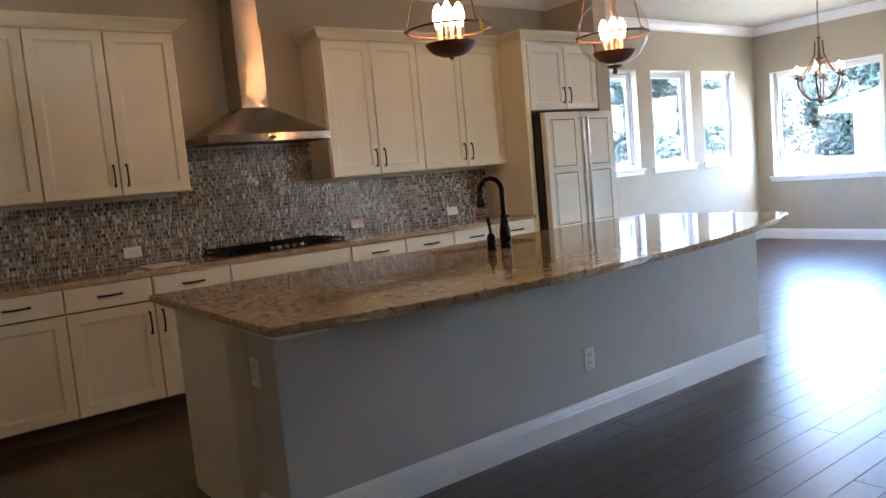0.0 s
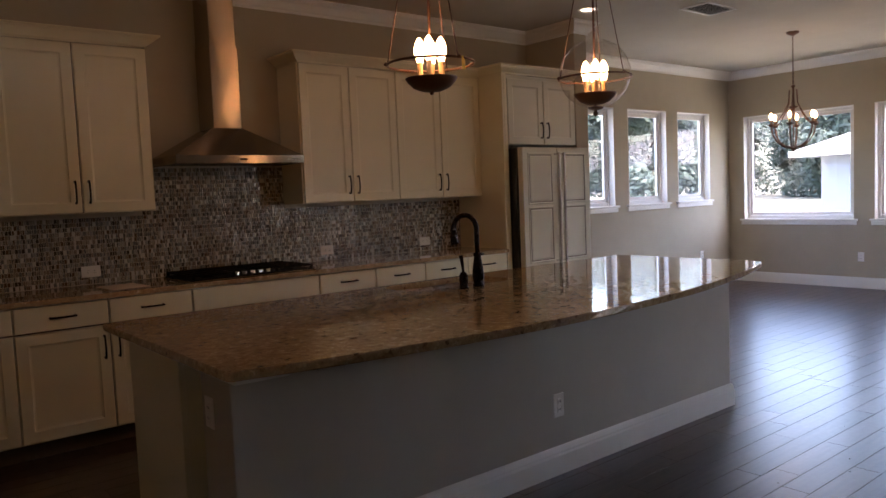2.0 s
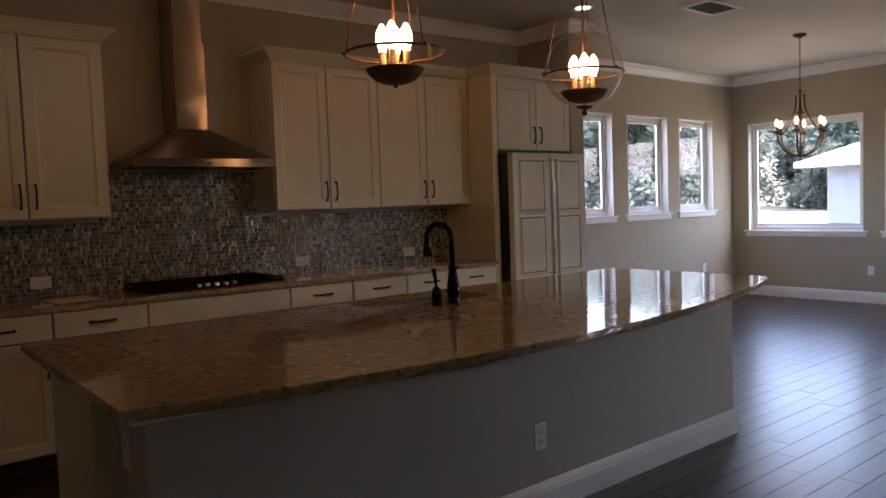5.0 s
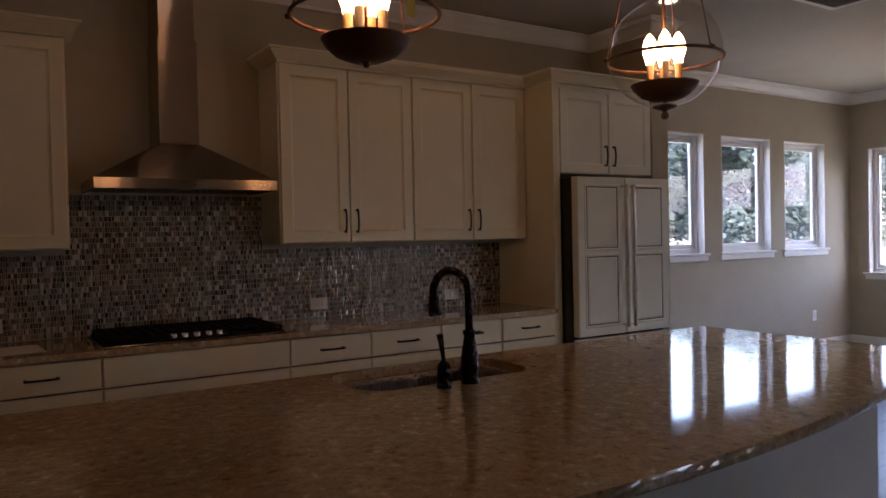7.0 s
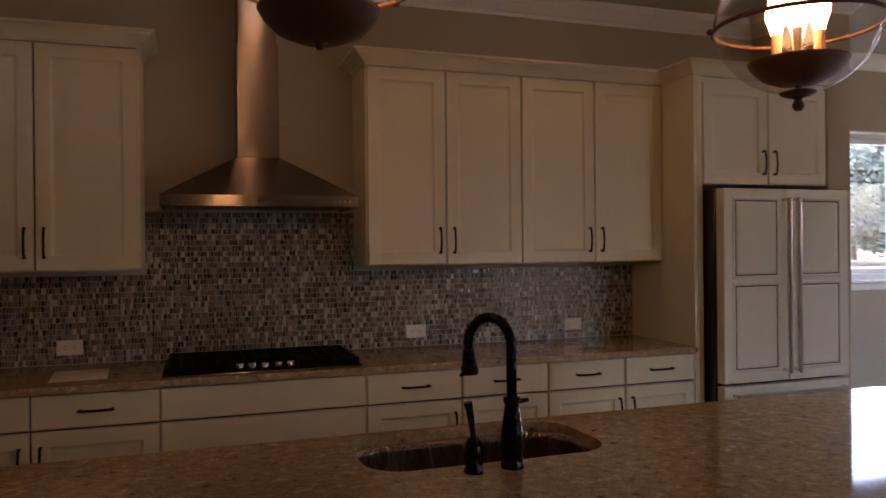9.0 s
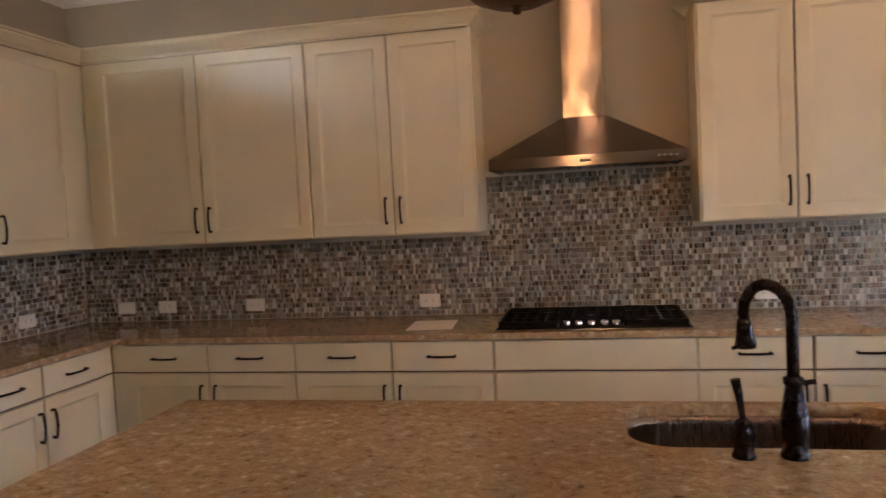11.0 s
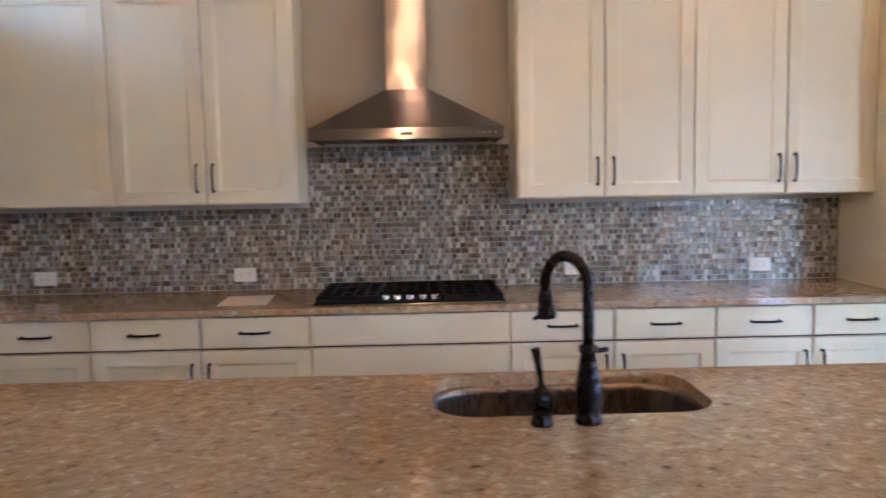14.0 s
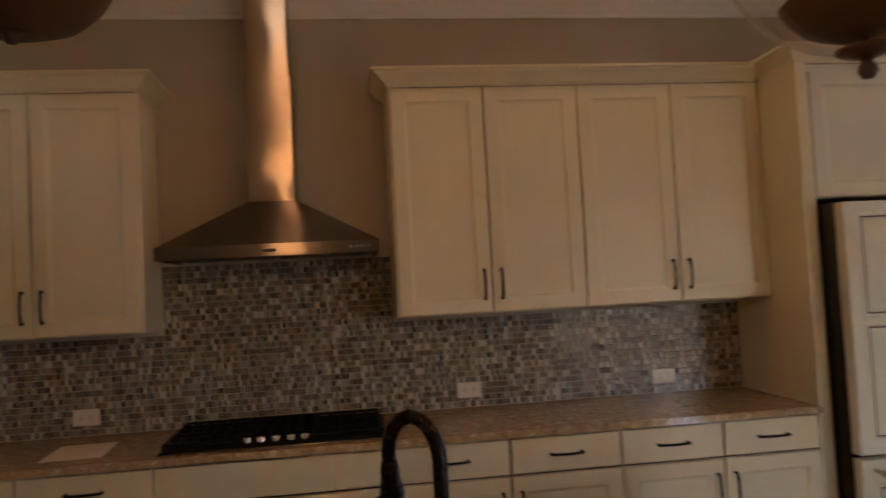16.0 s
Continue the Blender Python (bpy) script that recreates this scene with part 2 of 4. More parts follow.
def part(name, bm, mat, parent, label="", at=None):
    ob = new(name, mesh_of(name, bm, mat))
    ob.parent = parent
    if at is not None:
        ob.matrix_basis = at
    if label:
        ob["label"] = label
    return ob


def thing(name, m, label, category, group="", kind=""):
    ob = new(name)
    ob.empty_display_size = 0.1
    ob.matrix_basis = m
    return tagged(ob, label, category, group, kind)


def solid(name, bm, mat, label="", category="", kind="", group="", at=None):
    ob = new(name, mesh_of(name, bm, mat))
    if at is not None:
        ob.matrix_basis = at
    return tagged(ob, label, category, group, kind)


def box(x0, y0, z0, x1, y1, z1, bevel=0.0, bm=None, seg=1):
    own = bmesh.new()
    bmesh.ops.create_cube(own, size=1, matrix=Matrix.LocRotScale(((x0 + x1) / 2, (y0 + y1) / 2, (z0 + z1) / 2), None, (abs(x1 - x0), abs(y1 - y0), abs(z1 - z0))))
    if bevel:
        bmesh.ops.bevel(own, geom=own.edges[:], offset=bevel, segments=seg, affect="EDGES")
    if bm is None:
        return own
    return merge(bm, own)


def merge(bm, other):
    table = {v: bm.verts.new(v.co) for v in other.verts}
    for f in other.faces:
        try:
            nf = bm.faces.new([table[v] for v in f.verts])
            nf.smooth = f.smooth
        except ValueError:
            pass
    other.free()
    return bm


def lathe(profile, seg=24, axis="z", bm=None):
    """Turns (radius, height) pairs round the z axis."""
    bm = bm or bmesh.new()
    rings = []
    for r, z in profile:
        if r < 1e-5:
            rings.append([bm.verts.new((0, 0, z))])
        else:
            rings.append([bm.verts.new((r * math.cos(2 * math.pi * k / seg), r * math.sin(2 * math.pi * k / seg), z)) for k in range(seg)])
    for a, b in zip(rings, rings[1:]):
        for k in range(seg):
            n = (k + 1) % seg
            if len(a) == 1 and len(b) == 1:
                continue
            if len(a) == 1:
                f = bm.faces.new((a[0], b[n], b[k]))
            elif len(b) == 1:
                f = bm.faces.new((a[k], a[n], b[0]))
            else:
                f = bm.faces.new((a[k], a[n], b[n], b[k]))
            f.smooth = True
    bmesh.ops.recalc_face_normals(bm, faces=bm.faces[:])
    return bm


def tube(points, radius, seg=8, bm=None, closed=False, radii=None):
    """Sweeps a round section along a line of points."""
    bm = bm or bmesh.new()
    pts = [Vector(p) for p in points]
    n = len(pts)
    up = None
    rings = []
    for i, p in enumerate(pts):
        if closed:
            d = pts[(i + 1) % n] - pts[i - 1]
        else:
            d = pts[min(i + 1, n - 1)] - pts[max(i - 1, 0)]
        d.normalize()
        if up is None:
            up = Vector((0, 0, 1)) if abs(d.z) < 0.9 else Vector((1, 0, 0))
        side = d.cross(up).normalized()
        up = side.cross(d).normalized()
        r = radii[i] if radii else radius
        rings.append([bm.verts.new(p + side * r * math.cos(2 * math.pi * k / seg) + up * r * math.sin(2 * math.pi * k / seg)) for k in range(seg)])
    pairs = list(zip(rings, rings[1:])) + ([(rings[-1], rings[0])] if closed else [])
    for a, b in pairs:
        for k in range(seg):
            f = bm.faces.new((a[k], a[(k + 1) % seg], b[(k + 1) % seg], b[k]))
            f.smooth = True
    if not closed:
        bm.faces.new(rings[0][::-1])
        bm.faces.new(rings[-1])
    bmesh.ops.recalc_face_normals(bm, faces=bm.faces[:])
    return bm


def arc(cx, cy, r, a0, a1, n):
    return [(cx + r * math.cos(radians(a0 + (a1 - a0) * k / n)), cy + r * math.sin(radians(a0 + (a1 - a0) * k / n))) for k in range(n + 1)]


def prism(outline, z0, z1, bevel=0.0, seg=2):
    """An upright prism on a plan outline, its rims rounded."""
    bm = bmesh.new()
    low = [bm.verts.new((x, y, z0)) for x, y in outline]
    f = bm.faces.new(low)
    ext = bmesh.ops.extrude_face_region(bm, geom=[f])
    for v in ext["geom"]:
        if isinstance(v, bmesh.types.BMVert):
            v.co.z = z1
    bmesh.ops.recalc_face_normals(bm, faces=bm.faces[:])
    if bevel:
        rim = [e for e in bm.edges if abs(e.verts[0].co.z - e.verts[1].co.z) < 1e-6]
        bmesh.ops.bevel(bm, geom=rim, offset=bevel, segments=seg, affect="EDGES")
    return bm


def run(profile, path, bm=None, closed=False):
    """Sweeps a moulding (out, up) pairs along a level path; out is to the right of the way walked, corners mitred."""
    bm = bm or bmesh.new()
    pts = [Vector((*p, 0)) for p in path]
    rings = []
    n = len(pts)
    for i, p in enumerate(pts):
        dirs = []
        if i > 0 or closed:
            dirs.append((pts[i] - pts[i - 1]).normalized())
        if i < n - 1 or closed:
            dirs.append((pts[(i + 1) % n] - pts[i]).normalized())
        nor = [Vector((d.y, -d.x, 0)) for d in dirs]
        m = sum(nor, Vector()) / len(nor)
        m = m / m.length_squared
        rings.append([bm.verts.new((p.x + m.x * o, p.y + m.y * o, u)) for o, u in profile])
    k = len(profile)
    for a, b in list(zip(rings, rings[1:])) + ([(rings[-1], rings[0])] if closed else []):
        for j in range(k):
            bm.faces.new((a[j], a[(j + 1) % k], b[(j + 1) % k], b[j]))
    if not closed:
        bm.faces.new(rings[0])
        bm.faces.new(rings[-1][::-1])
    bmesh.ops.recalc_face_normals(bm, faces=bm.faces[:])
    return bm


def panel_door(w, h, t=0.02, stile=0.062, deep=0.009, slope=0.014, chamfer=0.003):
    """A framed door with a sunk panel; lower left at the origin, its back at y 0 and its face at y -t."""
    bm = bmesh.new()

    def ring(inset, y):
        return [bm.verts.new(p) for p in ((inset, y, inset), (w - inset, y, inset), (w - inset, y, h - inset), (inset, y, h - inset))]

    loops = [ring(0, 0), ring(0, -t + chamfer), ring(chamfer, -t)]
    if stile:
        loops += [ring(stile, -t), ring(stile + 0.004, -t + deep * 0.6), ring(stile + slope, -t + deep)]
    bm.faces.new(loops[0])
    for a, b in zip(loops, loops[1:]):
        for k in range(4):
            bm.faces.new((a[k], a[(k + 1) % 4], b[(k + 1) % 4], b[k]))
    bm.faces.new(loops[-1][::-1])
    bmesh.ops.recalc_face_normals(bm, faces=bm.faces[:])
    return bm


def pull(length, upright, parent, at, mat=None):
    """A bowed bar pull with flared feet."""
    pts = []
    for k in range(9):
        u = k / 8
        bow = 0.02 + 0.009 * math.sin(math.pi * u)
        s = (u - 0.5) * length
        pts.append((0, -bow, s) if upright else (s, -bow, 0))
    ends = [(0, 0.002, -length / 2 + 0.004), (0, 0.002, length / 2 - 0.004)] if upright else [(-length / 2 + 0.004, 0.002, 0), (length / 2 - 0.004, 0.002, 0)]
    bm = tube([ends[0], *pts, ends[1]], 0.005, 8, radii=[0.008] + [0.0058] * 9 + [0.008])
    return part("handle", bm, mat or BRONZE, parent, "dark bronze bar pull", at=at)

# ---- structure ----
H = 2.96          # ceiling
XL, XC = -3.10, 3.44   # left kitchen wall, column's free side
YW, XF, YB = 0.44, 7.83, -6.4  # window wall, far wall, closing wall
TH = 0.14


def structure(name, bm, mat, label):
    return solid(name, bm, mat, label, name.split("_")[0], "structure")


def wall_with_holes(along0, along1, z1, holes, axis, at, thick):
    """A wall slab with openings through it. axis x: runs along x with its face at y = at; axis y: runs along y with its face at x = at."""
    bm = bmesh.new()
    us = sorted({along0, along1, *[h[0] for h in holes], *[h[1] for h in holes]})
    for u0, u1 in zip(us, us[1:]):
        mid = (u0 + u1) / 2
        gaps = sorted((h[2], h[3]) for h in holes if h[0] < mid < h[1])
        z = 0.0
        for g0, g1 in gaps + [(z1, z1)]:
            if g0 > z + 1e-4:
                if axis == "x":
                    box(u0, at, z, u1, at + thick, g0, 0, bm)
                else:
                    box(at, u0, z, at + thick, u1, g0, 0, bm)
            z = g1
    bmesh.ops.remove_doubles(bm, verts=bm.verts[:], dist=1e-5)
    seen = {}
    for f in bm.faces[:]:
        seen.setdefault(tuple(round(c, 4) for c in f.calc_center_median()), []).append(f)
    bmesh.ops.delete(bm, geom=[f for fs in seen.values() if len(fs) > 1 for f in fs], context="FACES_ONLY")
    return bm


SMALL = [(4.50, 5.20), (5.47, 6.29), (6.54, 7.32)]
WZ0, WZ1 = 1.18, 2.37
BIG = [(-1.25, 0.22), (-2.98, -1.49)]
BZ0, BZ1 = 0.88, 2.32
DOOR_Y = (-3.62, -2.80)

structure("wall_north_kitchen", box(XL, 0, 0, XC - 0.175, TH, H), WALL, "greige painted kitchen wall behind the cabinets")
structure("wall_north_dining", wall_with_holes(XC, XF + TH, H, [(a, b, WZ0, WZ1) for a, b in SMALL], "x", YW, TH), WALL, "greige painted wall with three windows")
structure("wall_column", box(XC - 0.175, -0.62, 0, XC, YW + TH, H, 0.004), WALL, "greige painted wall end beside the refrigerator")
structure("wall_east", wall_with_holes(YB, YW, H, [(a, b, BZ0, BZ1) for a, b in BIG], "y", XF, TH), WALL, "greige painted wall with large windows")
structure("wall_west_kitchen", box(XL - TH, -2.70, 0, XL, TH, H), WALL, "greige painted wall behind the oven run")
structure("wall_west_pantry", wall_with_holes(YB, -2.70, H, [(DOOR_Y[0], DOOR_Y[1], 0, 2.44)], "y", -2.475 - TH, TH), WALL, "greige painted wall with a white door")
structure("wall_pantry_back", box(XL - TH - 0.8, -4.2, 0, XL - 0.7, -2.705, H), WALL, "plain wall behind the door")
# Unseen opening, inferred from shadow directions and sized for daylight on the island.
GLAZED = [(3.9, 4.75)]
structure("wall_south", wall_with_holes(-2.475 - TH, XF + TH, H, [(a, b, 0.02, 2.42) for a, b in GLAZED], "x", YB - TH, TH), WALL, "plain greige closing wall")
structure("ceiling", box(XL - TH, YB - TH, H, XF + TH, YW + TH, H + 0.12), CEILING, "off-white textured ceiling")
floor = structure("floor", box(XL - TH, YB - TH, -0.14, XF + TH, YW + TH, -0.012), UNDERLAY, "dark hardwood plank floor with a satin finish")

CROWN = [(0, H - 0.11), (0.012, H - 0.11), (0.016, H - 0.095), (0.03, H - 0.085), (0.06, H - 0.045), (0.082, H - 0.03), (0.088, H - 0.014), (0.1, H - 0.012), (0.1, H), (0, H)]
structure("trim_crown", run(CROWN, [(-2.475, YB), (-2.475, -2.70), (XL, -2.70), (XL, 0), (XC - 0.175, 0), (XC - 0.175, -0.62), (XC, -0.62), (XC, YW), (XF, YW), (XF, YB), (-2.475, YB)]), TRIM, "white painted crown moulding at the ceiling")
BASE = [(0, 0), (0.018, 0), (0.018, 0.095), (0.014, 0.105), (0.014, 0.115), (0.009, 0.13), (0.004, 0.138), (0, 0.14)]
structure("baseboard_dining", run(BASE, [(XC - 0.175, -0.62), (XC, -0.62), (XC, YW), (XF, YW), (XF, YB), (-2.475, YB), (-2.475, DOOR_Y[0] - 0.1)]), TRIM, "white painted tall baseboard")


def window(name, w, h, m, label, fixed=False):
    """A vinyl window set deep in its opening: lower left of the opening at the origin, the room on the side of -y."""
    win = thing(name, m, label, "window", kind="structure")
    d = 0.085
    fr = bmesh.new()
    for a in ((0, 0, 0.045, h), (w - 0.045, 0, w, h), (0.045, 0, w - 0.045, 0.05), (0.045, h - 0.045, w - 0.045, h)):
        box(a[0], d, a[1], a[2], d + 0.06, a[3], 0.004, fr)
    part("window_frame", fr, VINYL, win, "white vinyl frame")
    sa = bmesh.new()
    for a in ((0.047, 0.052, 0.082, h - 0.047), (w - 0.082, 0.052, w - 0.047, h - 0.047), (0.082, 0.052, w - 0.082, 0.092), (0.082, h - 0.085, w - 0.082, h - 0.047)):
        box(a[0], d + 0.012, a[1], a[2], d + 0.045, a[3], 0.003, sa)
    part("sash", sa, VINYL, win)
    pane = part("pane", box(0.083, d + 0.026, 0.093, w - 0.083, d + 0.032, h - 0.086), WINDOW_GLASS, win, "clear glass pane")
    pane.visible_shadow = False
    li = bmesh.new()
    box(-0.001, 0.0, 0.0, 0.010, d, h, 0, li)
    box(w - 0.010, 0.0, 0.0, w + 0.001, d, h, 0, li)
    box(0.010, 0.0, h - 0.010, w - 0.010, d, h + 0.001, 0, li)
    part("reveal", li, TRIM, win, "white painted reveal")
    sill = box(-0.05, -0.035, -0.022, w + 0.05, d, 0.004, 0.005)
    box(-0.035, -0.016, -0.075, w + 0.035, -0.002, -0.024, 0.004, sill)
    part("window_sill", sill, TRIM, win, "white painted sill and apron")
    return win


for k, (a, b) in enumerate(SMALL):
    window(f"window_{k + 1}", b - a, WZ1 - WZ0, pose(a, YW, WZ0), "single white vinyl window with deep reveal and sill")
for k, (a, b) in enumerate(BIG):
    window(f"window_{k + 4}", b - a, BZ1 - BZ0, pose(XF, b, BZ0, 0, 0, -90), "large fixed white vinyl picture window with sill")

for k, (a, b) in enumerate(GLAZED):
    window(f"window_{k + 6}", b - a, 2.4, pose(b, YB, 0.02, 0, 0, 180), "unseen tall glazed opening inferred on the south wall")

door = thing("door_1", pose(-2.475, DOOR_Y[0], 0, 0, 0, 90), "white painted panelled interior door, closed", "door", kind="structure")
dw = DOOR_Y[1] - DOOR_Y[0]
ca = bmesh.new()
for a in ((-0.085, 0, 0.0, 2.53), (dw, 0, dw + 0.085, 2.53), (0.0, 2.44, dw, 2.53)):
    box(a[0], -0.02, a[1], a[2], -0.001, a[3], 0.004, ca)
    box(a[0] + 0.012, -0.026, a[1] + (0.012 if a[1] else 0), a[2] - 0.03, -0.019, a[3] - 0.012, 0.003, ca)
part("casing", ca, TRIM, door, "white moulded casing")
ja = bmesh.new()
for a in ((0.0, 0, 0.02, 2.44), (dw - 0.02, 0, dw, 2.44), (0.02, 2.42, dw - 0.02, 2.44)):
    box(a[0], 0.001, a[1], a[2], TH - 0.002, a[3], 0, ja)
part("jamb", ja, TRIM, door)
leaf = part("leaf", panel_door(dw - 0.05, 2.39, 0.035, 0.12, 0.012), TRIM, door, "white two-panel leaf", at=pose(0.025, 0.06, 0.012))
part("handle", tube([(0, 0.0, 0), (0, -0.05, 0), (-0.03, -0.055, 0), (-0.11, -0.055, 0.004)], 0.009), BRONZE, leaf, "dark bronze lever", at=pose(dw - 0.12, -0.035, 0.94))

# ---- kitchen: base and wall cabinets ----
GAP = 0.0045


def doors_row(cab, edges, z0, z1, y, pulls, mat=PAINT, handle_z="low"):
    """Panelled doors between the given edges; pulls: the side on which each has its pull."""
    for x0, x1, side in zip(edges, edges[1:], pulls):
        w, h = x1 - x0 - 2 * GAP, z1 - z0
        d = part("door", panel_door(w, h), mat, cab, at=pose(x0 + GAP, y, z0))
        hx = w - 0.035 if side == "r" else 0.035
        pull(0.135, True, d, pose(hx, -0.02, 0.125 if handle_z == "low" else h - 0.125))


def wall_cabinet(m, edges, x0, x1, h, label, pulls="rlrlrl", depth=0.31):
    cab = thing("wall_cabinet", m, label, "cabinet", "wall cabinets")
    part("body", box(x0, -depth, 0, x1, -0.002, h, 0.002), PAINT, cab)
    doors_row(cab, edges, 0.006, h - 0.006, -depth - 0.0015, pulls)
    # Brown strips put the shade of the door gaps into colour.
    for k in range(1, len(edges) - 1):
        part("gap_shadow", box(edges[k] - 0.0028, -depth - 0.004, 0.004, edges[k] + 0.0028, -depth + 0.001, h - 0.004), GAP_BROWN, cab, "strip painted dark for shade between doors")
    return cab


def base_cabinet(m, edges, x0, x1, label, doors=True, drawers=True, pulls="rlrl"):
    cab = thing("base_cabinet", m, label, "cabinet", "base cabinets")
    d = 0.60
    part("body", box(x0, -d, 0.105, x1, -0.002, 0.884, 0.002), PAINT, cab)
    # Toe kick takes the gap brown, so the recess's shade is in its colour.
    part("toe_kick", box(x0, -d + 0.075, 0.0, x1, -0.05, 0.104), GAP_BROWN, cab, "recessed toe kick, its shade painted in as brown")
    for a, b in zip(edges, edges[1:]):
        w = b - a - 2 * GAP
        dr = part("drawer", panel_door(w, 0.142, stile=0, chamfer=0.004), PAINT, cab, at=pose(a + GAP, -d - 0.0015, 0.735))
        if drawers:
            pull(0.135, False, dr, pose(w / 2, -0.02, 0.071))
    if doors:
        doors_row(cab, edges, 0.115, 0.724, -d - 0.0015, pulls, handle_z="high")
    else:
        w = edges[-1] - edges[0] - 2 * GAP
        for z0, z1 in ((0.425, 0.724), (0.115, 0.414)):
            dr = part("drawer", panel_door(w, z1 - z0, stile=0, chamfer=0.004), PAINT, cab, at=pose(edges[0] + GAP, -d - 0.0015, z0))
            for u in (0.25, 0.75):
                pull(0.135, False, dr, pose(w * u, -0.02, z1 - z0 - 0.15))
    # Strips coloured as the shade between and under the drawer fronts.
    for e in edges[1:-1]:
        part("gap_shadow", box(e - 0.0028, -d - 0.004, 0.112, e + 0.0028, -d + 0.001, 0.88), GAP_BROWN, cab, "strip painted dark for shade between fronts")
    part("rail_shadow", box(x0 + 0.002, -d - 0.003, 0.7255, x1 - 0.002, -d + 0.001, 0.7335), GAP_BROWN, cab, "strip painted dark for shade under the drawers")
    return cab


UZ0, UZ1 = 1.382, 2.418
UH = UZ1 - UZ0
wall_cabinet(pose(0, 0, UZ0), [0.535, 0.965, 1.405], 0.53, 1.405, UH, "ivory painted two-door wall cabinet beside the range hood")
wall_cabinet(pose(0, 0, UZ0), [1.405, 1.862, 2.312], 1.4055, 2.314, UH, "ivory painted two-door wall cabinet beside the refrigerator panel")
wall_cabinet(pose(0, 0, UZ0), [-1.435, -0.985, -0.55], -1.435, -0.545, UH, "ivory painted two-door wall cabinet next to the hood")
wall_cabinet(pose(0, 0, UZ0), [-2.695, -2.065, -1.435], -2.775, -1.4355, UH, "ivory painted wide two-door wall cabinet in the corner")
wall_cabinet(pose(XL, 0, UZ0, 0, 0, 90), [-1.525, -1.02, -0.455], -1.53, -0.002, UH, "ivory painted two-door wall cabinet on the side wall")

base_cabinet(pose(0, 0, 0), [-0.457, 0.457], -0.457, 0.457, "ivory painted drawer base below the cooktop", False, False)
base_cabinet(pose(0, 0, 0), [0.457, 0.939, 1.409], 0.4575, 1.409, "ivory painted base cabinet with two drawers and doors")
base_cabinet(pose(0, 0, 0), [1.409, 1.865, 2.31], 1.4095, 2.314, "ivory painted base cabinet beside the refrigerator")
base_cabinet(pose(0, 0, 0), [-1.457, -0.957, -0.457], -1.457, -0.4575, "ivory painted base cabinet next to the cooktop")
base_cabinet(pose(0, 0, 0), [-2.42, -1.934, -1.457], -2.497, -1.4575, "ivory painted base cabinet in the corner")
base_cabinet(pose(XL, 0, 0, 0, 0, 90), [-1.525, -1.126, -0.69], -1.53, -0.603, "ivory painted base cabinet on the side wall")

CAP = [(0, 0), (0.012, 0), (0.016, 0.012), (0.03, 0.02), (0.052, 0.038), (0.066, 0.05), (0.07, 0.06), (0.084, 0.062), (0.084, 0.074), (0, 0.074)]


def cornice(name, path, z, label, ret=0.3):
    ob = solid(name, run([(o - 0.012, u) for o, u in CAP], path), PAINT, label, "cornice")
    ob.location.z = z
    return ob


cornice("cornice", [(0.53, -0.002), (0.53, -0.331), (2.312, -0.331)], UZ1 + 0.001, "ivory crown moulding on top of the wall cabinets")
cornice("cornice", [(XL + 0.331, -1.53), (XL + 0.331, -0.331), (-0.545, -0.331), (-0.545, -0.002)], UZ1 + 0.001, "ivory crown moulding running round the corner cabinets")

# ---- counter, backsplash ----
YF = -0.645
SINK = (0.096, 0.79, -2.262, -1.885)
outline = [(2.313, -0.001), (2.313, YF), (XL + 0.645 + 0.02, YF), (XL + 0.645, YF - 0.02), (XL + 0.645, -1.529), (XL + 0.001, -1.529), (XL + 0.001, -0.001)]
solid("countertop", prism(outline[::-1], 0.885, 0.915, 0.004), STONE, "polished tan speckled quartz countertop along two walls", "countertop")

TW, THT, GR = 0.0165, 0.029, 0.0022


def mosaic(name, rects, m, label):
    """Small upright glass and stone chips in staggered rows, all in one mesh."""
    verts, faces = [], []
    rng = random.Random(5)
    for x0, z0, x1, z1 in rects:
        rows = int((z1 - z0) / THT)
        for r in range(rows):
            z = z0 + r * THT
            x = x0 - (TW / 2 if r % 2 else 0)
            while x < x1:
                wide = rng.choice((0.009, 0.0115, 0.014, 0.019))
                a, b = max(x0, x), min(x1, x + wide)
                if b - a > 0.004:
                    p = 0.0045 + rng.uniform(0, 0.0018)
                    k = len(verts)
                    g, c = GR / 2, 0.0012
                    q = [(a + g, z + g), (b - g, z + g), (b - g, z + THT - g), (a + g, z + THT - g)]
                    i = [(a + g + c, z + g + c), (b - g - c, z + g + c), (b - g - c, z + THT - g - c), (a + g + c, z + THT - g - c)]
                    ti, tj = rng.uniform(-0.0005, 0.0005), rng.uniform(-0.0005, 0.0005)
                    verts += [(u, -0.002, v) for u, v in q] + [(u, -p - ti * (1 if n in (1, 2) else -1) - tj * (1 if n > 1 else -1), v) for n, (u, v) in enumerate(i)]
                    faces += [(k, k + 1, k + 5, k + 4), (k + 1, k + 2, k + 6, k + 5), (k + 2, k + 3, k + 7, k + 6), (k + 3, k, k + 4, k + 7), (k + 4, k + 5, k + 6, k + 7)]
                x += wide
    me = bpy.data.meshes.new(name)
    me.from_pydata(verts, [], faces)
    me.materials.append(TILE)
    ob = new(name, me)
    ob.matrix_basis = m
    return tagged(ob, label, "backsplash", kind="stuff")


solid("backsplash_bed", box(XL, -0.0022, 0.916, 2.313, -0.0002, 1.381), GROUT, "grey grout bed of the mosaic", "backsplash", "structure")
solid("backsplash_bed", box(-0.544, -0.0022, 1.3815, 0.529, -0.0002, 1.70), GROUT, "grey grout bed of the mosaic", "backsplash", "structure")
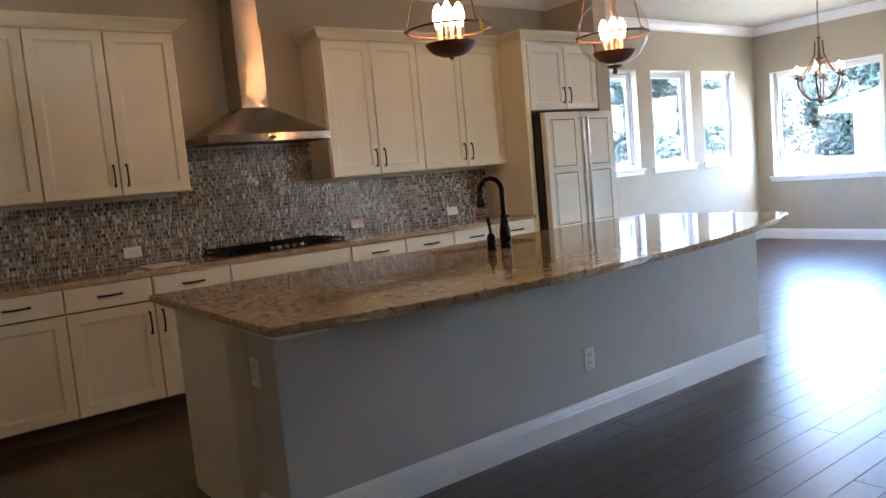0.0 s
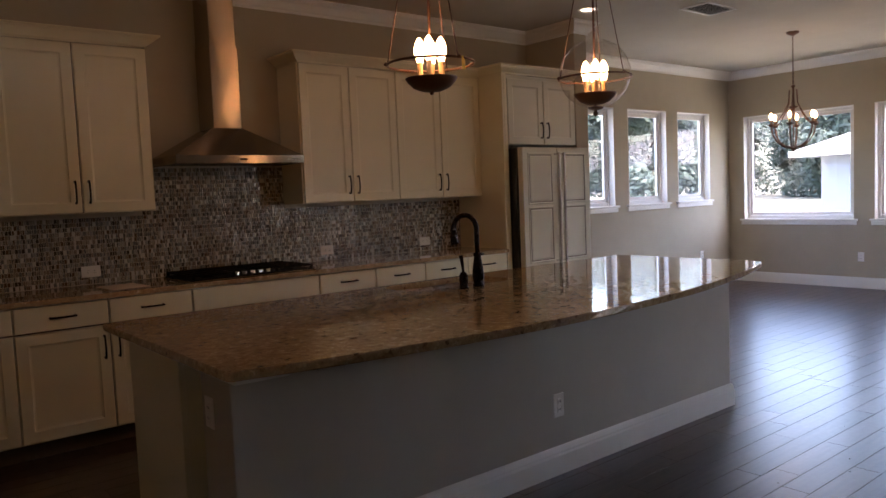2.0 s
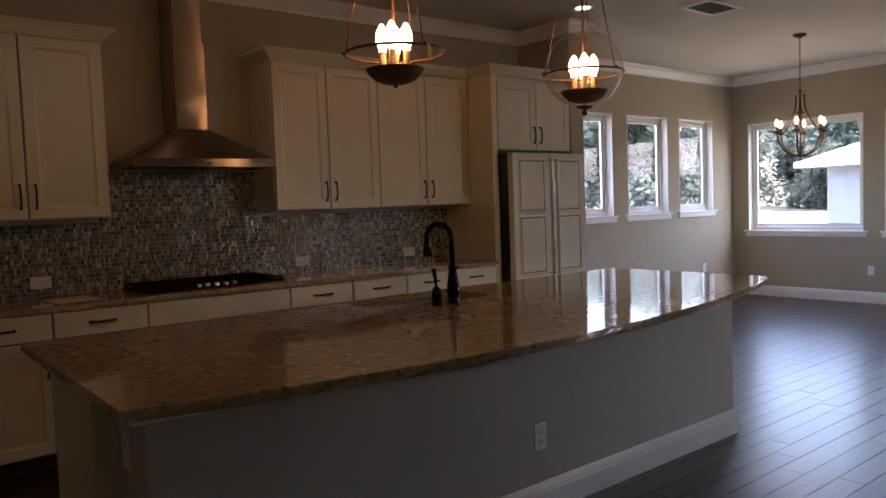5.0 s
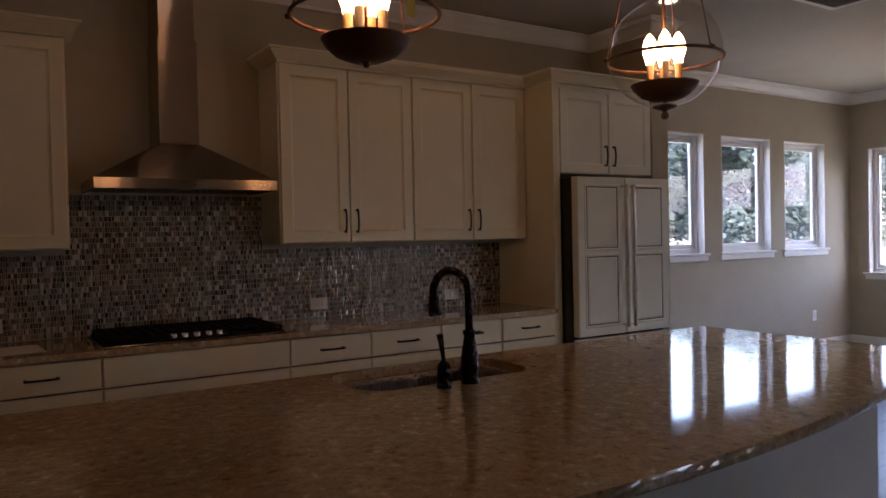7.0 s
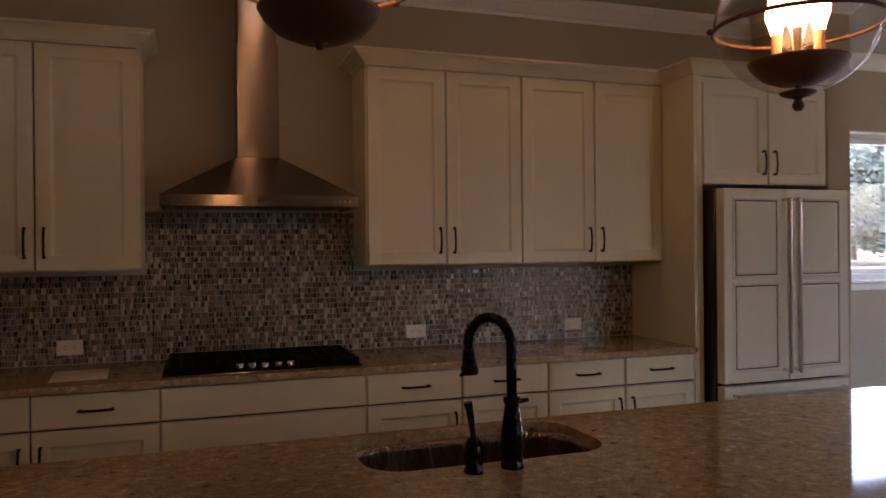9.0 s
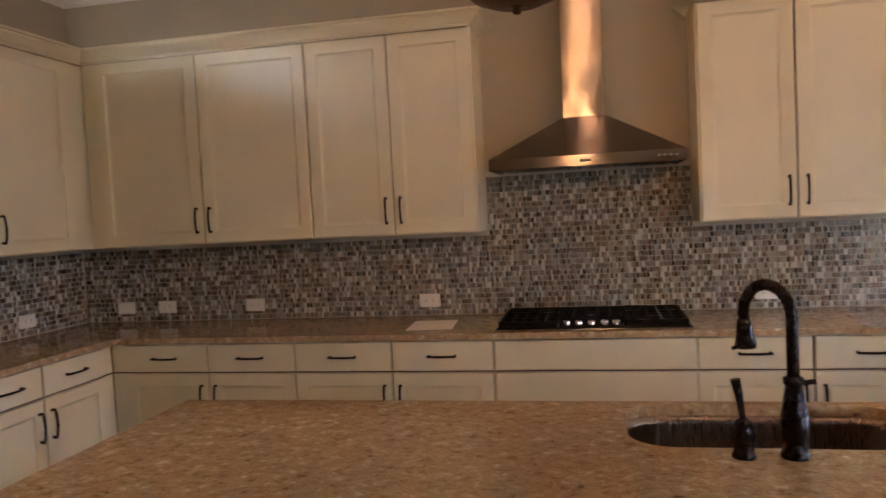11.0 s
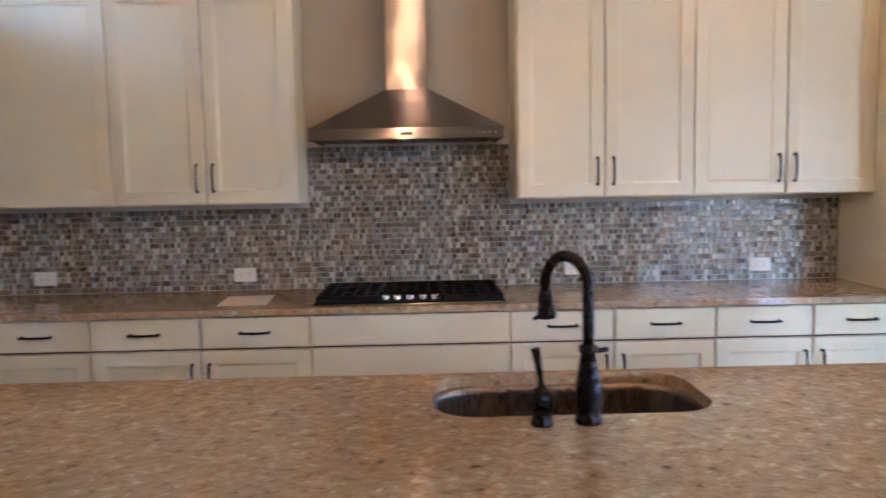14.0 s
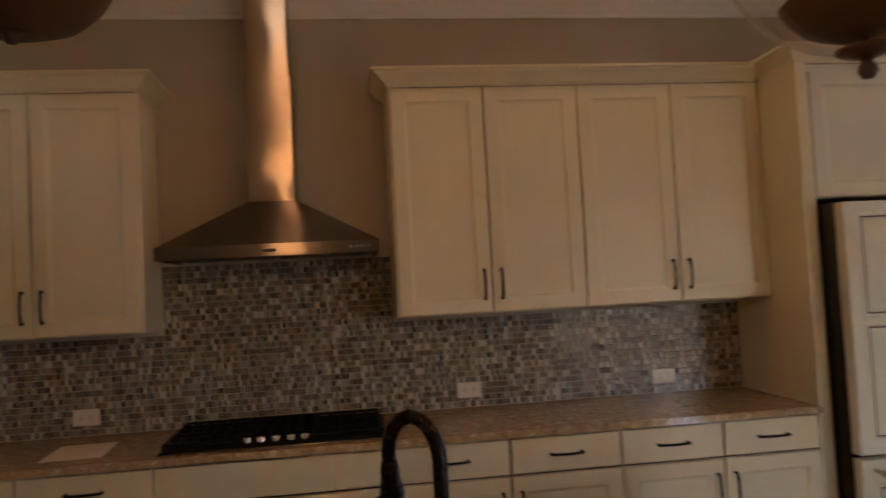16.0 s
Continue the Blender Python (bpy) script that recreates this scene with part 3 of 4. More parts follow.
solid("backsplash_bed", box(XL + 0.0002, -1.529, 0.916, XL + 0.0022, -0.003, 1.381), GROUT, "grey grout bed of the mosaic", "backsplash", "structure")
mosaic("mosaic_backsplash", [(XL + 0.008, 0.917, -0.5445, 1.381), (-0.544, 0.917, 0.529, 1.70), (0.5295, 0.917, 2.312, 1.381)], Matrix(), "grey, brown and silver glass mosaic backsplash")
mosaic("mosaic_backsplash", [(-1.528, 0.917, -0.008, 1.381)], pose(XL, 0, 0, 0, 0, 90), "grey, brown and silver glass mosaic on the side wall")


def outlet(m, label, flat=True, switch=False, blank=False):
    """A wall plate; its middle at the origin, facing -y."""
    o = thing("outlet", m, label, "outlet", "wall plates")
    w, h = (0.118, 0.074) if flat else (0.074, 0.118)
    part("plate", box(-w / 2, -0.006, -h / 2, w / 2, 0, h / 2, 0.002), PLASTIC, o)
    if not blank:
        for s in (-1, 1):
            c = (s * 0.02, 0) if flat else (0, s * 0.02)
            part("socket", box(c[0] - 0.015, -0.0085, c[1] - 0.015, c[0] + 0.015, -0.0055, c[1] + 0.015, 0.003), PLASTIC, o)
            sl = bmesh.new()
            for t in (-0.006, 0.006):
                if flat:
                    box(c[0] - 0.005, -0.0092, t - 0.0012, c[0] + 0.005, -0.008, t + 0.0012, 0, sl)
                else:
                    box(t - 0.0012, -0.0092, c[1] - 0.005, t + 0.0012, -0.008, c[1] + 0.005, 0, sl)
            part("slots", sl, SLOT, o, "dark slots")
    return o


for x in (0.883, 1.887, -0.893, -1.953, -2.53):
    outlet(pose(x, -0.0068, 1.0), "white horizontal outlet plate on the mosaic")
outlet(pose(-2.81, -0.0068, 1.0), "white blank plate on the mosaic near the corner", blank=True)
outlet(pose(XL + 0.0068, -0.50, 1.0, 0, 0, 90), "white outlet plate on the side wall mosaic")
outlet(pose(0.54, -2.7755, 0.345), "white upright outlet on the island wall", flat=False)
outlet(pose(-1.1355, -2.58, 0.64, 0, 0, -90), "white upright outlet on the island end", flat=False)
outlet(pose(7.08, YW - 0.0005, 0.42), "white upright outlet below the windows", flat=False)
outlet(pose(XF - 0.0005, -1.335, 0.40, 0, 0, 90 - 180), "white upright outlet below the large window", flat=False)

paper = solid("paper_sheet", box(-0.115, -0.15, 0, 0.115, 0.15, 0.0012), PAPER, "loose cream sheet of paper on the countertop", "paper", at=pose(-0.80, -0.37, 0.916, 0, 0, 4))

# ---- range hood ----
hood = thing("range_hood", pose(0, 0, 1.675), "stainless steel pyramid range hood with a tall chimney", "range hood")
bm = bmesh.new()
hw, hd, rim, top = 0.455, 0.49, 0.055, 0.255
lo = [(-hw, -hd), (hw, -hd), (hw, -0.006), (-hw, -0.006)]
hi = [(-0.105, -0.275), (0.105, -0.275), (0.105, -0.006), (-0.105, -0.006)]
ra = [bm.verts.new((x, y, rim)) for x, y in lo]
rb = [bm.verts.new((x, y, top)) for x, y in hi]
for k in range(4):
    bm.faces.new((ra[k], ra[(k + 1) % 4], rb[(k + 1) % 4], rb[k]))
bm.faces.new(rb)
bmesh.ops.recalc_face_normals(bm, faces=bm.faces[:])
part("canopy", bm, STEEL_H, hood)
bm = bmesh.new()
box(-hw - 0.002, -hd - 0.002, 0, hw + 0.002, -hd + 0.012, rim + 0.001, 0.002, bm)
box(-hw - 0.002, -hd + 0.012, 0, -hw + 0.012, -0.006, rim + 0.001, 0.002, bm)
box(hw - 0.012, -hd + 0.012, 0, hw + 0.002, -0.006, rim + 0.001, 0.002, bm)
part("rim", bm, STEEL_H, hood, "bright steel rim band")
part("underside", box(-hw + 0.012, -hd + 0.012, 0.012, hw - 0.012, -0.006, 0.02), SLOT, hood, "dark underside")
for s in (-1, 1):
    f = part("filter", box(s * 0.21 - 0.195, -hd + 0.045, 0.0085, s * 0.21 + 0.19, -0.055, 0.0115), SLOT, hood, "slotted grease filter")
    for k in range(14):
        part("slat", box(-0.009, -hd + 0.05, 0.005, 0.009, -0.06, 0.0083), STEEL_H, f, at=pose(s * 0.21 - 0.181 + k * 0.0275, 0, 0))
for k in range(4):
    part("button", lathe([(0.0065, 0), (0.0065, 0.004), (0.005, 0.005), (0, 0.005)], 10), CHROME, hood, at=pose(0.335 + k * 0.026, -hd - 0.002, 0.027, 90))
part("badge", box(-0.025, -hd - 0.0035, 0.02, 0.025, -hd - 0.0018, 0.032), SLOT, hood, "small dark badge")
part("chimney", box(-0.102, -0.27, top - 0.002, 0.102, -0.006, 0.82, 0.003), CHIMNEY, hood)
part("chimney_extension", box(-0.094, -0.262, 0.8, 0.094, -0.006, H - 1.675 - 0.002, 0.003), CHIMNEY, hood, "narrower upper chimney sleeve")

# ---- cooktop ----
ck = thing("cooktop", pose(0, -0.335, 0.9155), "black gas cooktop with grates and front knobs", "cooktop")
part("trim", box(-0.452, -0.262, 0, 0.452, 0.262, 0.006, 0.003), STEEL_H, ck, "steel edge")
part("tray", box(-0.443, -0.252, 0.004, 0.443, 0.255, 0.012, 0.004), IRON, ck)
for gx, gw in ((-0.29, 0.27), (0, 0.29), (0.29, 0.27)):
    g = bmesh.new()
    y0, y1 = (-0.235, 0.24) if gx else (-0.12, 0.24)
    for t in (-0.5, -0.3, -0.1, 0.1, 0.3, 0.5):
        box(gx + t * gw - 0.008, y0, 0.03, gx + t * gw + 0.008, y1, 0.041, 0.003, g)
    for t in (0, 0.2, 0.4, 0.6, 0.8, 1):
        yy = y0 + t * (y1 - y0)
        box(gx - gw / 2 - 0.006, yy - 0.008, 0.0305, gx + gw / 2 + 0.006, yy + 0.008, 0.0415, 0.003, g)
    for sx in (-0.5, 0.5):
        for yy in (y0, y1):
            box(gx + sx * gw - 0.008, yy - 0.008, 0.011, gx + sx * gw + 0.008, yy + 0.008, 0.04, 0.002, g)
    part("grate", g, IRON, ck, "cast iron grate")
for bx, by, r in ((-0.29, 0.12, 0.04), (-0.29, -0.11, 0.032), (0, 0.07, 0.052), (0.29, 0.12, 0.036), (0.29, -0.11, 0.04)):
    part("burner", lathe([(r + 0.012, 0.011), (r + 0.01, 0.022), (r, 0.024), (r, 0.032), (r * 0.9, 0.036), (0, 0.037)], 20), IRON, ck, at=pose(bx, by, 0))
for kx in (-0.115, -0.06, 0.0, 0.06, 0.115):
    part("knob", lathe([(0.019, 0.011), (0.019, 0.026), (0.016, 0.034), (0.009, 0.036), (0, 0.036)], 16), CHROME, ck, "chrome knob", at=pose(kx, -0.19, 0))

# ---- refrigerator and its surround ----
fp = thing("tall_side_board", pose(2.315, 0, 0), "ivory painted tall side panel of the refrigerator niche", "panel")
part("panel", box(0, -0.618, 0, 0.022, -0.002, UZ1, 0.002), PAINT, fp)
part("stile", box(0.0225, -0.618, 0, 0.058, -0.56, UZ1, 0.002), PAINT, fp)
fc = thing("fridge_cabinet", pose(2.3745, 0, 1.815), "pale painted two-door cabinet above the refrigerator", "cabinet")
part("body", box(0, -0.595, 0, 0.888, -0.002, UZ1 - 1.815, 0.002), FRIDGE_PAINT, fc)
doors_row(fc, [0.004, 0.455, 0.884], 0.004, UZ1 - 1.815 - 0.035, -0.5965, "rl", FRIDGE_PAINT)
# Painted shade where the two doors meet.
part("gap_shadow", box(0.452, -0.599, 0.004, 0.458, -0.594, 0.55), GAP_BROWN, fc, "strip painted dark for shade between doors")
cornice("cornice", [(2.315, -0.334), (2.315, -0.62), (3.263, -0.62)], UZ1 + 0.0015, "ivory crown moulding over the refrigerator cabinet")

fr = thing("refrigerator", pose(2.385, 0, 0), "panelled french-door refrigerator with steel bar handles", "refrigerator")
FW = 0.87
part("body", box(0, -0.70, 0.02, FW, -0.03, 1.785, 0.004), BLACK, fr, "black cabinet sides")
part("grille", box(0.01, -0.72, 0.02, FW - 0.01, -0.701, 0.105), BLACK, fr)


def framed_leaf(name, w, h, panels, at):
    leaf = part(name, box(0, -0.06, 0, w, 0, h, 0.004), FRIDGE_PAINT, fr, at=at)
    for x0, z0, x1, z1 in panels:
        bm = bmesh.new()

        def ring(i, y):
            return [bm.verts.new(p) for p in ((x0 + i, y, z0 + i), (x1 - i, y, z0 + i), (x1 - i, y, z1 - i), (x0 + i, y, z1 - i))]

        loops = [ring(-0.004, -0.0601), ring(0.0, -0.064), ring(0.008, -0.066), ring(0.014, -0.0612), ring(0.022, -0.0605), ring(0.034, -0.0645)]
        for a, b in zip(loops, loops[1:]):
            for k in range(4):
                bm.faces.new((a[k], a[(k + 1) % 4], b[(k + 1) % 4], b[k]))
        bm.faces.new(loops[-1][::-1])
        bmesh.ops.recalc_face_normals(bm, faces=bm.faces[:])
        part("panel", bm, FRIDGE_PAINT, leaf)
        ln = bmesh.new()
        for b in ((x0 + 0.0145, z0 + 0.0145, x1 - 0.0145, z0 + 0.021), (x0 + 0.0145, z1 - 0.021, x1 - 0.0145, z1 - 0.0145), (x0 + 0.0145, z0 + 0.021, x0 + 0.021, z1 - 0.021), (x1 - 0.021, z0 + 0.021, x1 - 0.0145, z1 - 0.021)):
            box(b[0], -0.0618, b[1], b[2], -0.0603, b[3], 0, ln)
        part("groove", ln, GAP_BROWN, leaf, "brown line in the panel groove")
    return leaf


def bar_handle(parent, p0, p1):
    a, b = Vector(p0), Vector(p1)
    d = (b - a).normalized()
    h = part("handle", tube([a - d * 0.012, a, b, b + d * 0.012], 0.0115, 12), STEEL, parent, "round steel bar handle")
    for e in (a, b):
        part("bracket", tube([e + Vector((0, 0.052, 0)), e + Vector((0, -0.002, 0))], 0.009, 10), CHROME, h)
    return h


LW = FW / 2 - 0.003
L = framed_leaf("door", LW, 1.06, [(0.06, 0.06, LW - 0.06, 0.545), (0.06, 0.57, LW - 0.06, 1.01)], pose(0.0, -0.71, 0.722))
R = framed_leaf("door", LW, 1.06, [(0.06, 0.06, LW - 0.06, 0.545), (0.06, 0.57, LW - 0.06, 1.01)], pose(FW / 2 + 0.003, -0.71, 0.722))
bar_handle(L, (LW - 0.03, -0.112, 0.06), (LW - 0.03, -0.112, 1.0))
bar_handle(R, (0.03, -0.112, 0.06), (0.03, -0.112, 1.0))
F = framed_leaf("freezer_drawer", FW, 0.59, [(0.06, 0.06, FW - 0.06, 0.49)], pose(0, -0.71, 0.115))
bar_handle(F, (0.06, -0.112, 0.545), (FW - 0.05, -0.112, 0.545))

# ---- oven tower ----
ov = thing("oven_tower", pose(XL, 0, 0, 0, 0, 90), "ivory painted tall cabinet housing the ovens", "cabinet")
A0, A1 = -2.445, -1.535
DP = 0.605
part("body", box(-2.70, -DP, 0.1, -1.531, -0.002, UZ1, 0.002), PAINT, ov)
# Recess under the tower coloured dark for its shade.
part("toe_kick", box(-2.70, -DP + 0.07, 0, -1.531, -0.05, 0.0995), GAP_BROWN, ov)
doors_row(ov, [A0 + 0.01, (A0 + A1) / 2, A1 - 0.02], 1.888, UZ1 - 0.006, -DP - 0.0015, "rl")
dr = part("drawer", panel_door(A1 - A0 - 0.03, 0.3, stile=0, chamfer=0.004), PAINT, ov, at=pose(A0 + 0.015, -DP - 0.0015, 0.12))
pull(0.135, False, dr, pose(0.44, -0.02, 0.22))
cornice("cornice", [(-2.475 + 0.0, -2.70), (-2.475 + 0.0, -1.531), (XL + 0.42, -1.531)], UZ1 + 0.0015, "ivory crown moulding over the oven tower")

mw = thing("microwave", pose(XL + DP + 0.0015, 0, 1.297, 0, 0, 90), "built-in stainless microwave with a dark glass door", "microwave")
Z = 0.553
bm = bmesh.new()
for b in ((A0, 0, A0 + 0.085, Z), (A1 - 0.085, 0, A1, Z), (A0 + 0.085, 0, A1 - 0.085, 0.085), (A0 + 0.085, Z - 0.085, A1 - 0.085, Z)):
    box(b[0], -0.026, b[1], b[2], 0, b[3], 0.0015, bm)
part("trim_kit", bm, STEEL_Y, mw, "wide stainless trim frame")
part("recess", box(A0 + 0.0855, -0.004, 0.0855, A1 - 0.0855, 0, Z - 0.0855), SLOT, mw)
i0, i1 = A0 + 0.099, A1 - 0.099
bm = bmesh.new()
for b in ((i0, 0.1, i0 + 0.03, Z - 0.1), (i1 - 0.03, 0.1, i1, Z - 0.1), (i0 + 0.03, 0.1, i1 - 0.03, 0.13), (i0 + 0.03, Z - 0.125, i1 - 0.03, Z - 0.1)):
    box(b[0], -0.024, b[1], b[2], -0.0045, b[3], 0.002, bm)
part("door_frame", bm, STEEL_Y, mw)
part("glass", box(i0 + 0.0305, -0.022, 0.131, i1 - 0.0305, -0.005, Z - 0.126, 0.001), BLACK_GLASS, mw, "black glass front")
part("window", box(i0 + 0.075, -0.0228, 0.16, i1 - 0.19, -0.0221, Z - 0.155), BLACK, mw)


def bars(parent, name, x, z, w, h, n, y, mat, label):
    bm = bmesh.new()
    s = w / n
    for k in range(n):
        box(x + k * s, y - 0.0006, z, x + k * s + s * 0.62, y, z + h, 0, bm)
    part(name, bm, mat, parent, label)


bars(mw, "clock", i1 - 0.105, Z - 0.158, 0.055, 0.018, 4, -0.0222, BLUE_LED, "blue lit clock digits")
for k in range(4):
    bars(mw, "keys", i1 - 0.11, Z - 0.2 - k * 0.026, 0.07, 0.008, 4, -0.0222, SLOT, "dim key legends")
part("badge", box(-2.0, -0.0227, 0.137, -1.955, -0.0219, 0.146), CHROME, mw, "small pale badge")

on = thing("wall_oven", pose(XL + DP + 0.0015, 0, 0.50, 0, 0, 90), "built-in stainless single wall oven with black glass", "oven")
OZ = 0.752
for a, b in ((A0, A0 + 0.075), (A1 - 0.065, A1)):
    part("end_cap", box(a, -0.022, 0.605, b, 0, OZ, 0.0015), STEEL_Y, on)
part("control_panel", box(A0 + 0.0755, -0.024, 0.605, A1 - 0.0655, 0, OZ - 0.002, 0.001), BLACK_GLASS, on, "black glass control panel")
part("display", box(-2.03, -0.0248, 0.64, -1.93, -0.0242, 0.73), BLACK, on)
bars(on, "clock", -2.0, 0.675, 0.045, 0.02, 3, -0.0252, BLUE_LED, "blue lit clock digits")
for k in range(3):
    bars(on, "keys", -1.86, 0.65 + k * 0.026, 0.12, 0.007, 5, -0.0244, SLOT, "small key legends")
    bars(on, "keys", -2.27, 0.65 + k * 0.026, 0.05, 0.007, 2, -0.0244, SLOT, "small key legends")
od = part("oven_door", box(A0 + 0.085, -0.045, 0.53, A1 - 0.075, -0.001, 0.596, 0.003), STEEL_Y, on)
for b in ((A0 + 0.002, 0.04, A0 + 0.085, 0.596), (A1 - 0.075, 0.04, A1 - 0.002, 0.596), (A0 + 0.085, 0.04, A1 - 0.075, 0.13)):
    part("door_rail", box(b[0], -0.045, b[1], b[2], -0.001, b[3], 0.003), STEEL_Y, od)
part("glass", box(A0 + 0.0855, -0.042, 0.1305, A1 - 0.0755, -0.001, 0.5295, 0.001), BLACK_GLASS, od, "black glass")
hb = part("handle", tube([(A0 + 0.07 + k * (A1 - A0 - 0.13) / 12, -0.07 - 0.022 * math.sin(math.pi * k / 12), 0.555) for k in range(13)], 0.02, 12), STEEL, od, "bowed stainless bar handle")
for xx in (A0 + 0.08, A1 - 0.07):
    part("bracket", tube([(xx, -0.04, 0.555), (xx, -0.075, 0.555)], 0.012, 8), STEEL_Y, hb)
part("badge", lathe([(0.03, 0), (0.028, 0.003), (0, 0.003)], 20), CHROME, od, "oval chrome badge", at=Matrix.Translation((-1.985, -0.0418, 0.16)) @ Matrix.Rotation(radians(90), 4, "X") @ Matrix.Diagonal((1, 0.45, 1, 1)))
part("vent", box(A0 + 0.01, -0.03, 0.0, A1 - 0.01, -0.001, 0.034), BLACK, on, "black vent strip")

# ---- island ----
isl = thing("kitchen_island", pose(0, 0, 0), "long kitchen island with painted half wall", "island")
IX0, IX1, IYF = -1.135, 2.15, -2.775
part("half_wall", box(IX0, IYF, 0, IX1, -2.50, 0.884, 0.004), ISLAND_WALL, isl, "grey-green painted drywall")
ib = bmesh.new()
run([(o, u) for o, u in BASE], [(IX0, -2.50), (IX0, IYF), (IX1, IYF), (IX1, -2.50)], ib)
part("baseboard", ib, TRIM, isl, "white tall baseboard")
part("support", prism([(IX0 - 0.13, -2.5), (IX0 - 0.13, -3.13), (IX0 + 0.05, -3.135), (IX0 + 0.16, IYF - 0.005), (IX0 + 0.0, IYF - 0.005), (IX0 - 0.002, -2.5)][::-1], 0.862, 0.8835), TRIM, isl, "white painted support under the overhang")
ic = thing("island_cabinet", pose(0, 0, 0), "ivory painted island cabinets below the sink", "cabinet")
part("end_panel", box(-1.215, -2.498, 0.0, -1.195, -1.90, 0.884, 0.002), PAINT, ic, "painted end panel")
part("body", box(-1.1945, -2.498, 0.1, 0.04, -1.90, 0.884), PAINT, ic)
part("body", box(0.81, -2.498, 0.1, IX1, -1.90, 0.884), PAINT, ic)
part("body", box(0.0405, -2.498, 0.1, 0.8095, -1.90, 0.6), PAINT, ic)
part("front", box(0.0405, -1.867, 0.605, 0.8095, -1.855, 0.8835), PAINT, ic)
# Island toe kick, shade likewise put into its brown.
part("toe_kick", box(-1.19, -2.49, 0, IX1, -1.97, 0.0995), GAP_BROWN, ic)


def bow(x):
    return -3.325 + 0.0825 * (x - 0.1) ** 2


top = [(-1.30, -1.85), (-1.30, -3.155), (-1.285, -3.17)]
top += [(x, bow(x)) for x in [-1.26 + k * (2.10 + 1.26) / 40 for k in range(41)]]
top += arc(2.135, -2.87, 0.11, -70, 0, 6)
top += [(2.245, -1.87), (2.225, -1.85)]
s0, s1, s2, s3 = SINK


def rounded(x0, x1, y0, y1, r, n=6):
    return arc(x1 - r, y0 + r, r, -90, 0, n) + arc(x1 - r, y1 - r, r, 0, 90, n) + arc(x0 + r, y1 - r, r, 90, 180, n) + arc(x0 + r, y0 + r, r, 180, 270, n)


def resample(line, step):
    out = []
    for (x0, y0), (x1, y1) in zip(line, line[1:] + line[:1]):
        k = max(1, int(math.hypot(x1 - x0, y1 - y0) / step))
        out += [(x0 + (x1 - x0) * j / k, y0 + (y1 - y0) * j / k) for j in range(k)]
    return out


top = resample(top, 0.022)
hole = rounded(s0, s1, s2, s3, 0.11)
bm = bmesh.new()
rng = random.Random(8)
levels = []
n = len(top)
for z, push in ((0.884, 0.0), (0.888, 0.003), (0.899, 0.0035), (0.909, 0.003), (0.915, 0.0)):
    ring_ = []
    for k, (x, y) in enumerate(top):
        dx, dy = top[(k + 1) % n][0] - top[k - 1][0], top[(k + 1) % n][1] - top[k - 1][1]
        l = math.hypot(dx, dy) or 1
        q = push * (0.4 + rng.random()) if push else 0.0
        ring_.append(bm.verts.new((x + dy / l * q, y - dx / l * q, z)))
    levels.append(ring_)
holes = [[bm.verts.new((x, y, z)) for x, y in hole] for z in (0.884, 0.915)]
for rings_ in (levels, holes):
    for a_, b_ in zip(rings_, rings_[1:]):
        for k in range(len(a_)):
            m_ = (k + 1) % len(a_)
            bm.faces.new((a_[k], a_[m_], b_[m_], b_[k]))
for outer, inner in ((levels[0], holes[0]), (levels[-1], holes[-1])):
    es = [bm.edges.get((a_, b_)) for L_ in (outer, inner) for a_, b_ in zip(L_, L_[1:] + L_[:1])]
    bmesh.ops.triangle_fill(bm, use_beauty=True, use_dissolve=False, edges=es)
bmesh.ops.recalc_face_normals(bm, faces=bm.faces[:])
solid("island_countertop", bm, STONE, "polished tan speckled quartz island top with bowed edge", "countertop", at=pose(0, 0, 0.0005))

sk = thing("sink", pose(0, 0, 0.883), "undermount stainless steel kitchen sink", "sink")
bm = bmesh.new()
rings = []
for off, z in ((-0.03, 0.0), (0.004, 0.0), (0.008, -0.02), (0.014, -0.17), (0.03, -0.195), (0.06, -0.2)):
    rr = max(0.03, 0.11 - off)
    rings.append([bm.verts.new((x, y, z)) for x, y in rounded(s0 + off, s1 - off, s2 + off, s3 - min(off, 0.06) if off > 0 else s3 + 0.01, rr)])
for a, b in zip(rings, rings[1:]):
    for k in range(len(a)):
        f = bm.faces.new((a[k], a[(k + 1) % len(a)], b[(k + 1) % len(a)], b[k]))
        f.smooth = True
bm.faces.new(rings[-1])
bmesh.ops.recalc_face_normals(bm, faces=bm.faces[:])
part("basin", bm, SHADED_BASIN, sk)
part("drain", lathe([(0.045, -0.199), (0.042, -0.196), (0.03, -0.2), (0, -0.2)], 20), CHROME, sk, at=pose((s0 + s1) / 2, (s2 + s3) / 2, 0))

fa = thing("faucet", pose(0.45, -2.318, 0.9157), "oil-rubbed bronze gooseneck pull-down faucet", "faucet")
part("base", lathe([(0, 0), (0.031, 0), (0.031, 0.008), (0.027, 0.016), (0.027, 0.03), (0.031, 0.05), (0.029, 0.09), (0.021, 0.14), (0.018, 0.16), (0.022, 0.165), (0.022, 0.176), (0.016, 0.18), (0, 0.18)], 24), BRONZE, fa)
neck = [(0, 0, 0.17), (0, 0, 0.22), (0, 0.0, 0.305)]
ax = Vector((-0.69, 0.73, 0)).normalized()
R0 = 0.061
for k in range(1, 15):
    a = math.pi * k / 14 * 1.06
    p = ax * (R0 - R0 * math.cos(a))
    neck.append((p.x, p.y, 0.305 + R0 * math.sin(a) * 1.2))
part("neck", tube(neck, 0.0135, 12), BRONZE, fa)
e = Vector(neck[-1])
d = (Vector(neck[-1]) - Vector(neck[-2])).normalized()
